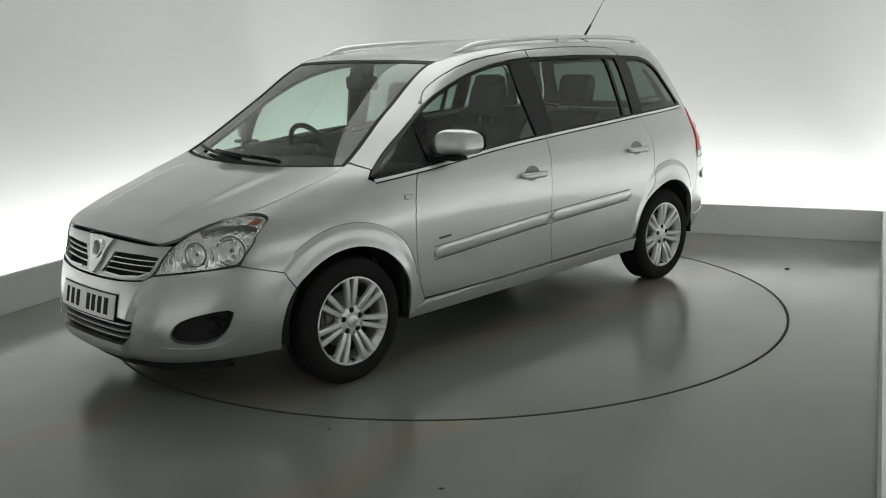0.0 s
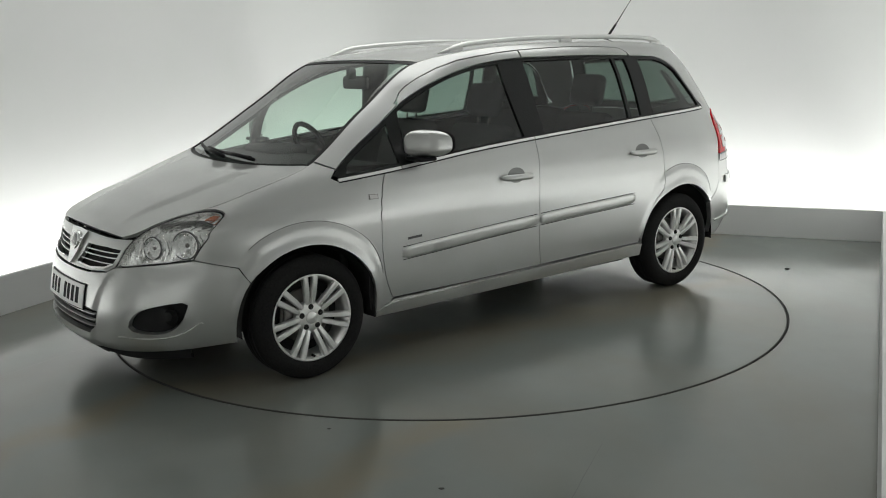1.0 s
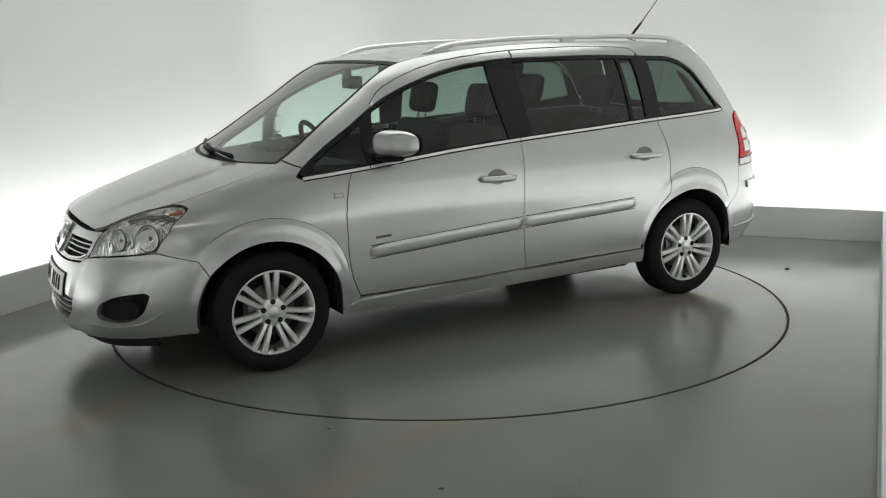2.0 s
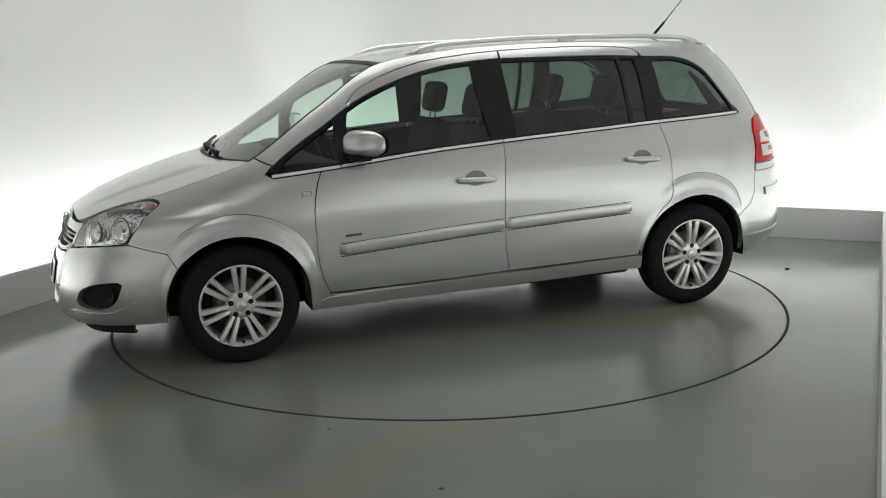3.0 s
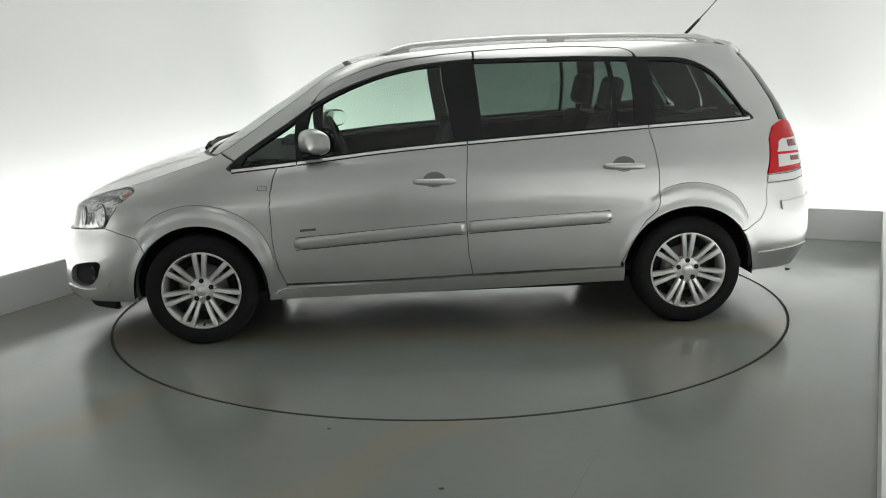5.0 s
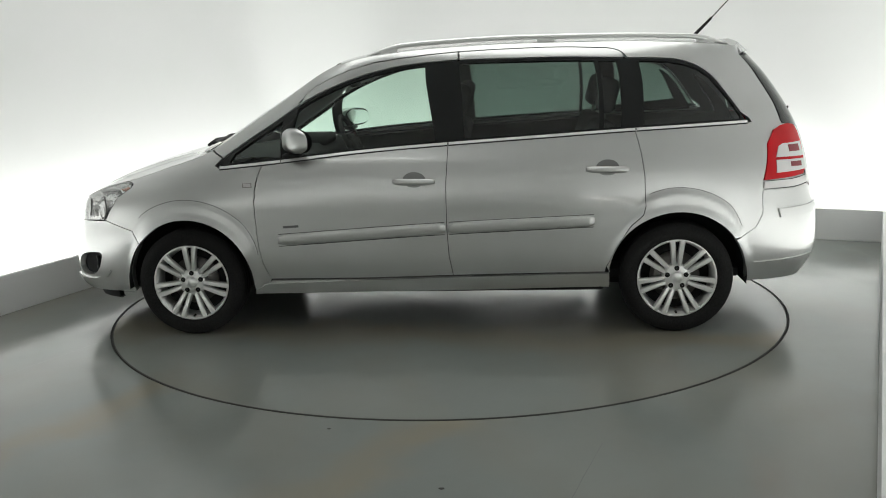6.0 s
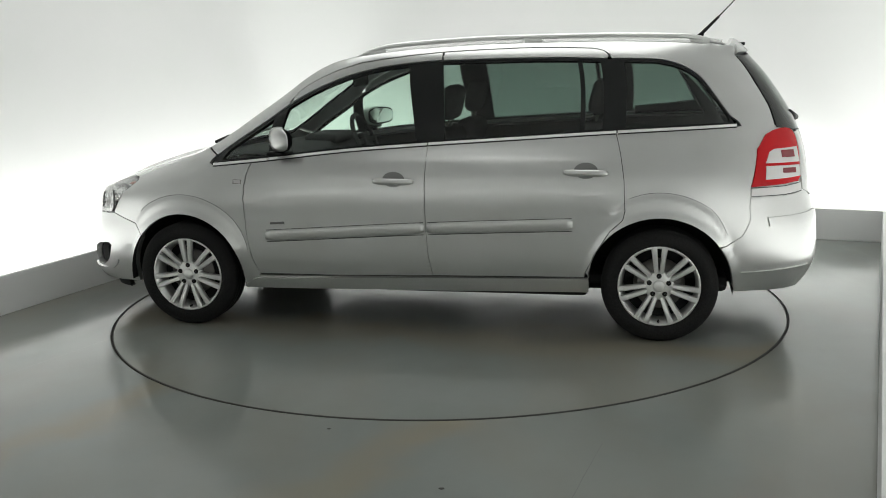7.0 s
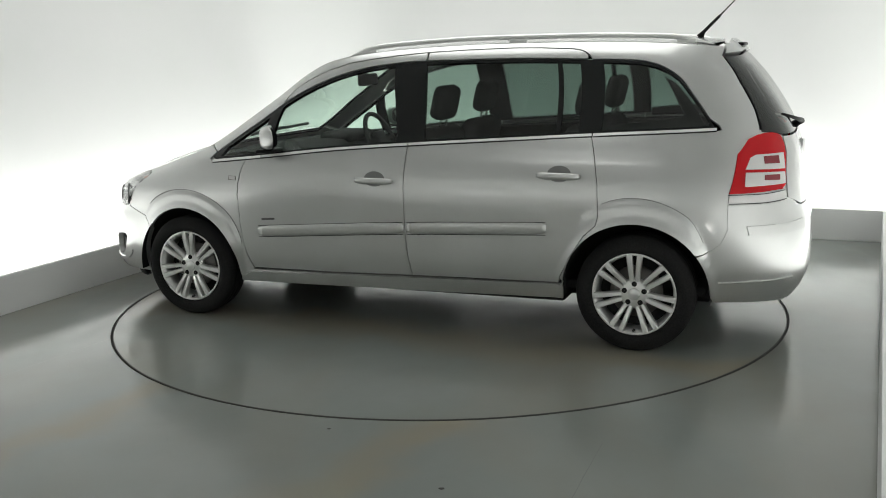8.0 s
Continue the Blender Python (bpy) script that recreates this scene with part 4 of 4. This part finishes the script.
c = Vector(skin_point(1.0, 0.69, True))
m = Matrix.Translation(c + Vector((0.008, 0, 0))) @ Vector((1, 0, 0.25)).to_track_quat("Y", "Z").to_matrix().to_4x4()
bm = bmesh.new()
lathe(bm, [(0.046, -0.01), (0.049, 0.004), (0.046, 0.008), (0.035, 0.004), (0.033, 0.001), (0.001, 0.001)], 36, m)
part("round_badge", bm, CHROME, grille, "round plain chrome badge")
bm = bmesh.new()
lathe(bm, [(0.031, 0.003), (0.025, 0.005), (0.001, 0.006)], 28, m)
part("badge_disc", bm, BADGE, grille)
# number plate with plain bars
plate = panel("number_plate", both([Y(0.26, 0.398), Y(0.26, 0.508)]), PLATE, CAR, "white number plate with plain dark bars", off=0.010, depth=0.011, gap=0)
panel("plate_surround", both([Y(0.266, 0.392), Y(0.266, 0.514)]), BLACK, plate, "thin black surround", off=0.006, depth=0.007, gap=0)
for y in (0.195, 0.140, 0.085, 0.035, -0.070, -0.130, -0.190):
    pts = [Y(abs(y) - 0.016, 0.416), Y(abs(y) + 0.016, 0.416), Y(abs(y) + 0.016, 0.490), Y(abs(y) - 0.016, 0.490)]
    panel("bar", pts, GAP, plate, "", 1 if y > 0 else -1, off=0.0115, depth=0.0015, gap=0)
# lower lip and underside
panel("front_lip", both([(0.80, 0.13), Y(0.5, 0.135), Y(0.66, 0.145), X(1.90, 0.15), X(1.90, 0.215), Y(0.62, 0.215), (0.82, 0.2)]), PLASTIC, CAR, "black lower air deflector", off=-0.05, depth=0.03)
part("underbody", box(bmesh.new(), -1.72, 1.85, -0.54, 0.54, 0.20, 0.30, 0.03), GAP, CAR, "dark underbody")
for y in (0.6, -0.6):
    part("sill_underside", box(bmesh.new(), -0.97, 0.97, y - 0.16, y + 0.16, 0.215, 0.26, 0.02), GAP, CAR)
    for x in (FX - 0.40,):
        part("mud_flap", box(bmesh.new(), x + 0.02, x + 0.04, y * 1.27 - 0.09, y * 1.27 + 0.09, 0.235, 0.36, 0.008), PLASTIC, CAR)

# tail
bump = [(-0.80, 0.25), Y(0.55, 0.265, False), (-0.52, 0.272), X(-1.735, 0.275)] + [X(x, z) for x, z in
        [(RX - 0.372 * math.cos(radians(a)), 0.305 + 0.372 * math.sin(radians(a))) for a in (0, 8, 16, 24, 30, 35)]] + [X(-1.69, 0.53), X(-1.765, 0.58), X(-1.80, 0.66), (-0.475, 0.778), (-0.52, 0.781), (-0.556, 0.792), (-0.615, 0.752), (-0.80, 0.732)]
rear_bumper = panel("rear_bumper", both(bump), PAINT, CAR, "silver rear bumper", depth=0.03)
for s in (1, -1):
    panel("reflector_strip", [(-0.489, 0.625), (-0.489, 0.675), (-0.60, 0.690), (-0.60, 0.640)], PAINT, rear_bumper, "raised bumper pad", s, off=0.010, depth=0.012)
    panel("bumper_ledge", [X(-1.76, 0.388), X(-1.90, 0.395), (-0.52, 0.402), (-0.56, 0.41), (-0.56, 0.385), (-0.52, 0.38), X(-1.9, 0.375), X(-1.78, 0.372)], PAINT, rear_bumper, "", s, off=0.010, depth=0.011)
tailgate = panel("tailgate", both([(-0.80, 0.735), (-0.615, 0.755), (-0.565, 0.80), (-0.572, 0.92), (-0.59, 1.01), (-0.596, 1.09), (-0.80, 1.085)]), PAINT, CAR, "silver tailgate")
rear_glass = panel("rear_window", both([(-0.80, 1.092), (-0.60, 1.098), (-0.545, 1.12), (-0.553, 1.23), (-0.556, 1.355), (-0.566, 1.485), (-0.80, 1.50)]), PRIVACY, tailgate, "dark tinted rear window", off=-0.002, depth=0)
rear_glass.visible_shadow = False
panel("window_border", both([(-0.80, 1.092), (-0.60, 1.098), (-0.545, 1.12), (-0.553, 1.23), (-0.556, 1.355), (-0.566, 1.485), (-0.80, 1.50)]), BLACK, tailgate, "", off=-0.004, depth=0.02, gap=0,
      holes=[both([(-0.80, 1.14), (-0.62, 1.15), (-0.60, 1.23), (-0.60, 1.355), (-0.61, 1.44), (-0.80, 1.455)])])
panel("spoiler", both([(-0.80, 1.506), (-0.568, 1.492), (-0.605, 1.54), (-0.80, 1.568)]), PAINT, tailgate, "roof spoiler above the rear window", off=0.012, depth=0.05)
part("brake_lamp", box(bmesh.new(), -1.80, -1.76, -0.16, 0.16, 1.535, 1.553, 0.006), BLACK, tailgate, "dark high brake lamp")
bm = bmesh.new()
tube(bm, [(-2.06, 0.0, 1.10), (-2.105, 0.01, 1.125), (-2.09, 0.1, 1.14), (-2.02, 0.42, 1.19)], [0.022, 0.018, 0.011, 0.006], 8)
part("rear_wiper", bm, BLACK, tailgate)
part("tailgate_badge", box(bmesh.new(), -2.13, -2.10, -0.05, 0.05, 0.93, 1.03, 0.012), CHROME, tailgate, "plain chrome badge and handle")

# roof rails, aerial, wipers
for s in (1, -1):
    bm = bmesh.new()
    path = []
    for i in range(33):
        u = i / 32
        x = 0.33 - 1.98 * u
        p = top_point(x, 0.90 + 0.03 * math.sin(math.pi * u))
        lift = 0.030 * min(1, math.sin(math.pi * u) * 4.0)
        path.append((p[0], s * p[1], p[2] + lift - 0.004))
    tube(bm, path, [0.006 + 0.011 * min(1, math.sin(math.pi * i / 32) * 6) for i in range(33)], 10, 0.85)
    part("roof_rail", bm, ALLOY, CAR, "satin silver roof rail")
    for u in (0.06, 0.5, 0.94):
        k = round(u * 32)
        x, y, z = path[k]
        part("rail_foot", box(bmesh.new(), x - 0.05, x + 0.05, y - 0.012, y + 0.012, z - 0.04, z, 0.005), ALLOY, CAR)
bm = bmesh.new()
tube(bm, [(-1.555, 0.03, 1.585), (-1.575, 0.03, 1.615), (-1.66, 0.028, 1.70)], [0.022, 0.010, 0.008], 10)
tube(bm, [(-1.66, 0.028, 1.70), (-1.86, 0.02, 1.91)], [0.0035, 0.0022], 8)
part("aerial", bm, BLACK, CAR, "black whip aerial")
for y0, y1, x0 in ((0.30, -0.30, 1.44), (-0.02, -0.55, 1.40)):
    bm = bmesh.new()
    pts = []
    for i in range(9):
        u = i / 8
        v = (y0 + (y1 - y0) * u) / 0.72
        p = top_point(1.215 - 0.03 * u, v)
        pts.append((p[0], p[1], p[2] + 0.016))
    tube(bm, pts, 0.009, 8)
    tube(bm, [(pts[0][0] + 0.012, pts[0][1] + 0.05, pts[0][2] - 0.006), (pts[2][0] + 0.015, pts[2][1], pts[2][2] + 0.008), pts[4]], 0.010, 8)
    part("wiper", bm, BLACK, CAR, "black windscreen wiper")


# ---- wheels ----
def wheel(x, side):
    """Tyre with grooves, alloy rim with seven pairs of spokes, five painted bolt holes, brake disc."""
    bm = bmesh.new()
    prof = [(0.205, 0.0), (0.214, 0.004), (0.216, -0.002), (0.211, -0.012), (0.198, -0.02), (0.190, -0.06), (0.185, -0.15), (0.205, -0.175)]
    lathe(bm, prof, 72)
    rim = part("wheel", bm, ALLOY, CAR, "alloy wheel with seven paired spokes")
    bm = bmesh.new()
    lathe(bm, [(0.212, -0.006), (0.218, 0.004), (0.240, 0.016), (0.262, 0.016), (0.282, 0.006), (0.296, -0.008), (0.3045, -0.024), (0.305, -0.05), (0.301, -0.052), (0.301, -0.060), (0.305, -0.062),
               (0.305, -0.09), (0.301, -0.092), (0.301, -0.10), (0.305, -0.102), (0.3045, -0.145), (0.29, -0.165), (0.25, -0.175), (0.205, -0.172)], 88)
    part("tyre", bm, RUBBER, rim, "black road tyre")
    for k in range(14):
        pair, half = divmod(k, 2)
        a = 2 * math.pi * pair / 7 + math.pi / 2
        off = (half - 0.5) * 0.038
        bm = bmesh.new()
        rows = []
        for i in range(6):
            u = i / 5
            r = 0.064 + (0.207 - 0.064) * u
            o = off * (0.72 + 0.75 * u)
            w = 0.0125 + 0.0035 * u
            y = 0.004 - 0.020 * (1 - u) ** 2 - 0.004 * u
            ring = []
            for dx, dy in ((-w, -0.022), (-w * 0.92, 0.0), (-w * 0.6, 0.005), (w * 0.6, 0.005), (w * 0.92, 0.0), (w, -0.022)):
                px, pz = r, o + dx
                ring.append(bm.verts.new((px * math.cos(a) - pz * math.sin(a), y + dy, px * math.sin(a) + pz * math.cos(a))))
            rows.append(ring)
        for p, q in zip(rows, rows[1:]):
            for j in range(5):
                bm.faces.new((p[j], p[j + 1], q[j + 1], q[j]))
        bmesh.ops.recalc_face_normals(bm, faces=bm.faces[:])
        ob = part("spoke", bm, ALLOY, rim)
        ob.data.set_sharp_from_angle(angle=radians(40))
    bm = bmesh.new()
    lathe(bm, [(0.001, -0.012), (0.040, -0.011), (0.068, -0.013), (0.078, -0.02), (0.078, -0.05)], 40)
    part("hub", bm, ALLOY, rim)
    bm = bmesh.new()
    lathe(bm, [(0.001, -0.004), (0.026, -0.005), (0.031, -0.008), (0.032, -0.02)], 32)
    part("centre_cap", bm, ALLOY, rim, "plain silver centre cap")
    # black studs proud of the hub, coloured as the shade inside the bolt holes
    for k in range(5):
        a = 2 * math.pi * k / 5 + math.pi / 2
        bm = bmesh.new()
        lathe(bm, [(0.001, -0.0075), (0.0125, -0.0075), (0.0138, -0.010), (0.0138, -0.03)], 14, Matrix.Translation((0.053 * math.cos(a), 0, 0.053 * math.sin(a))))
        part("bolt_hole_shade", bm, GAP, rim, "raised black stud for the shade in a bolt hole")
    bm = bmesh.new()
    lathe(bm, [(0.001, -0.075), (0.135, -0.075), (0.135, -0.095), (0.001, -0.095)], 48)
    part("brake_disc", bm, STEEL, rim, "bare steel brake disc")
    bm = bmesh.new()
    lathe(bm, [(0.001, -0.10), (0.188, -0.10)], 40)
    part("dust_shield", bm, GAP, rim)
    bm = bmesh.new()
    box(bm, 0.05, 0.12, -0.10, -0.055, -0.07, 0.07, 0.012)
    part("brake_caliper", bm, STEEL, rim)
    bm = bmesh.new()
    lathe(bm, [(0.001, 0.004), (0.006, 0.003), (0.006, -0.02)], 10, Matrix.Translation((0.0, -0.006, -0.193)))
    part("valve", bm, GAP, rim)
    rim.matrix_basis = pose(x, side * HUB_Y, HUB_Z, 0, 0, 0 if side > 0 else 180)
    return rim


for x in (FX, RX):
    for s in (1, -1):
        w = wheel(x, s)


# ---- inside the car ----
def seat(x, y, width, z0, label, name="seat"):
    bm = bmesh.new()
    box(bm, x - 0.02, x + 0.50, y - width / 2, y + width / 2, z0, z0 + 0.17, 0.05, None, 3)
    base = part(name, bm, SEAT, CAR, label)
    bm = bmesh.new()
    box(bm, -0.07, 0.07, -width / 2, width / 2, 0.0, 0.62, 0.055, pose(x, y, z0 + 0.12, 0, -16), 3)
    part("backrest", bm, SEAT, base)
    n = 1 if width < 0.7 else 3
    for i in range(n):
        yy = y + (i - (n - 1) / 2) * width / max(n, 1)
        bm = bmesh.new()
        box(bm, -0.05, 0.05, -0.13, 0.13, 0.66, 0.86, 0.045, pose(x, yy, z0 + 0.12, 0, -14), 3)
        part("headrest", bm, SEAT, base)
        bm = bmesh.new()
        for d in (-0.05, 0.05):
            q = pose(x, yy, z0 + 0.12, 0, -15)
            tube(bm, [q @ Vector((0, d, 0.58)), q @ Vector((0, d, 0.70))], 0.006, 6)
        part("headrest_posts", bm, STEEL, base)


for y in (0.37, -0.37):
    seat(0.02, y, 0.50, 0.40, "dark cloth front seat with headrest")
    seat(-0.83, y * 1.05, 0.44, 0.42, "dark cloth middle-row seat with headrest")
bm = bmesh.new()
prof = [(1.36, 0.965), (1.05, 0.995), (0.80, 0.985), (0.72, 0.93), (0.74, 0.80), (0.86, 0.55), (1.3, 0.4)]
rows = [[bm.verts.new((x - (0.36 if x > 1.2 else 0.1) * y * y, y, z)) for x, z in prof] for y in (-0.70, -0.55, -0.4, -0.15, 0.15, 0.4, 0.55, 0.70)]
for p, q in zip(rows, rows[1:]):
    for i in range(len(prof) - 1):
        bm.faces.new((p[i], p[i + 1], q[i + 1], q[i]))
bmesh.ops.recalc_face_normals(bm, faces=bm.faces[:])
dash = part("dashboard", bm, PLASTIC, CAR, "dark grained dashboard")
part("binnacle", box(bmesh.new(), 0.74, 0.98, -0.56, -0.18, 0.96, 1.03, 0.03), PLASTIC, dash)
q = pose(0.60, -0.37, 0.97, 0, -66, 0)
bm = bmesh.new()
tube(bm, [q @ Vector((0.185 * math.cos(2 * math.pi * i / 36), 0.185 * math.sin(2 * math.pi * i / 36), 0)) for i in range(37)], 0.016, 10)
steer = part("steering_wheel", bm, PLASTIC, CAR, "black three-spoke steering wheel")
bm = bmesh.new()
box(bm, -0.07, 0.06, -0.075, 0.075, -0.03, 0.02, 0.02, q)
box(bm, -0.02, 0.02, -0.18, 0.18, -0.012, 0.008, 0.006, q)
box(bm, -0.18, 0.0, -0.02, 0.02, -0.012, 0.008, 0.006, q)
part("wheel_boss", bm, PLASTIC, steer)
part("mirror_inside", box(bmesh.new(), 0.49, 0.52, -0.13, 0.13, 1.345, 1.42, 0.014), PLASTIC, CAR, "black inside mirror")
part("mirror_stalk", box(bmesh.new(), 0.51, 0.56, -0.02, 0.02, 1.40, 1.465, 0.008), PLASTIC, CAR)
part("cabin_floor", box(bmesh.new(), -1.7, 1.0, -0.76, 0.76, 0.29, 0.34, 0.01), PLASTIC, CAR)
part("bulkhead", box(bmesh.new(), 1.05, 1.10, -0.72, 0.72, 0.3, 0.95, 0.01), GAP, CAR)
part("engine_bay", box(bmesh.new(), 1.1, 1.9, -0.52, 0.52, 0.3, 0.72, 0.02), GAP, CAR)
part("load_cover", box(bmesh.new(), -1.95, -1.28, -0.62, 0.62, 0.80, 0.86, 0.02), PLASTIC, CAR)


# ---- what moves: the turntable turns and carries the car ----
SPIN = [(0.0, 225.18), (0.5, 221.70), (1.0, 217.28), (1.5, 213.18), (3.0, 200.14), (3.5, 196.18), (4.0, 191.90), (4.5, 187.97),
        (6.0, 175.89), (6.5, 171.89), (7.0, 167.47), (7.5, 163.42), (8.0, 158.96)]


def motions():
    table_rows, car_rows = [], []
    for t, a in SPIN:
        m = pose(0, 0, 0, 0, 0, a)
        table_rows.append((t, m))
        car_rows.append((t, m @ pose(0.0494, -0.1086, 0.0)))
    walk(TABLE, table_rows)
    walk(CAR, car_rows)


motions()
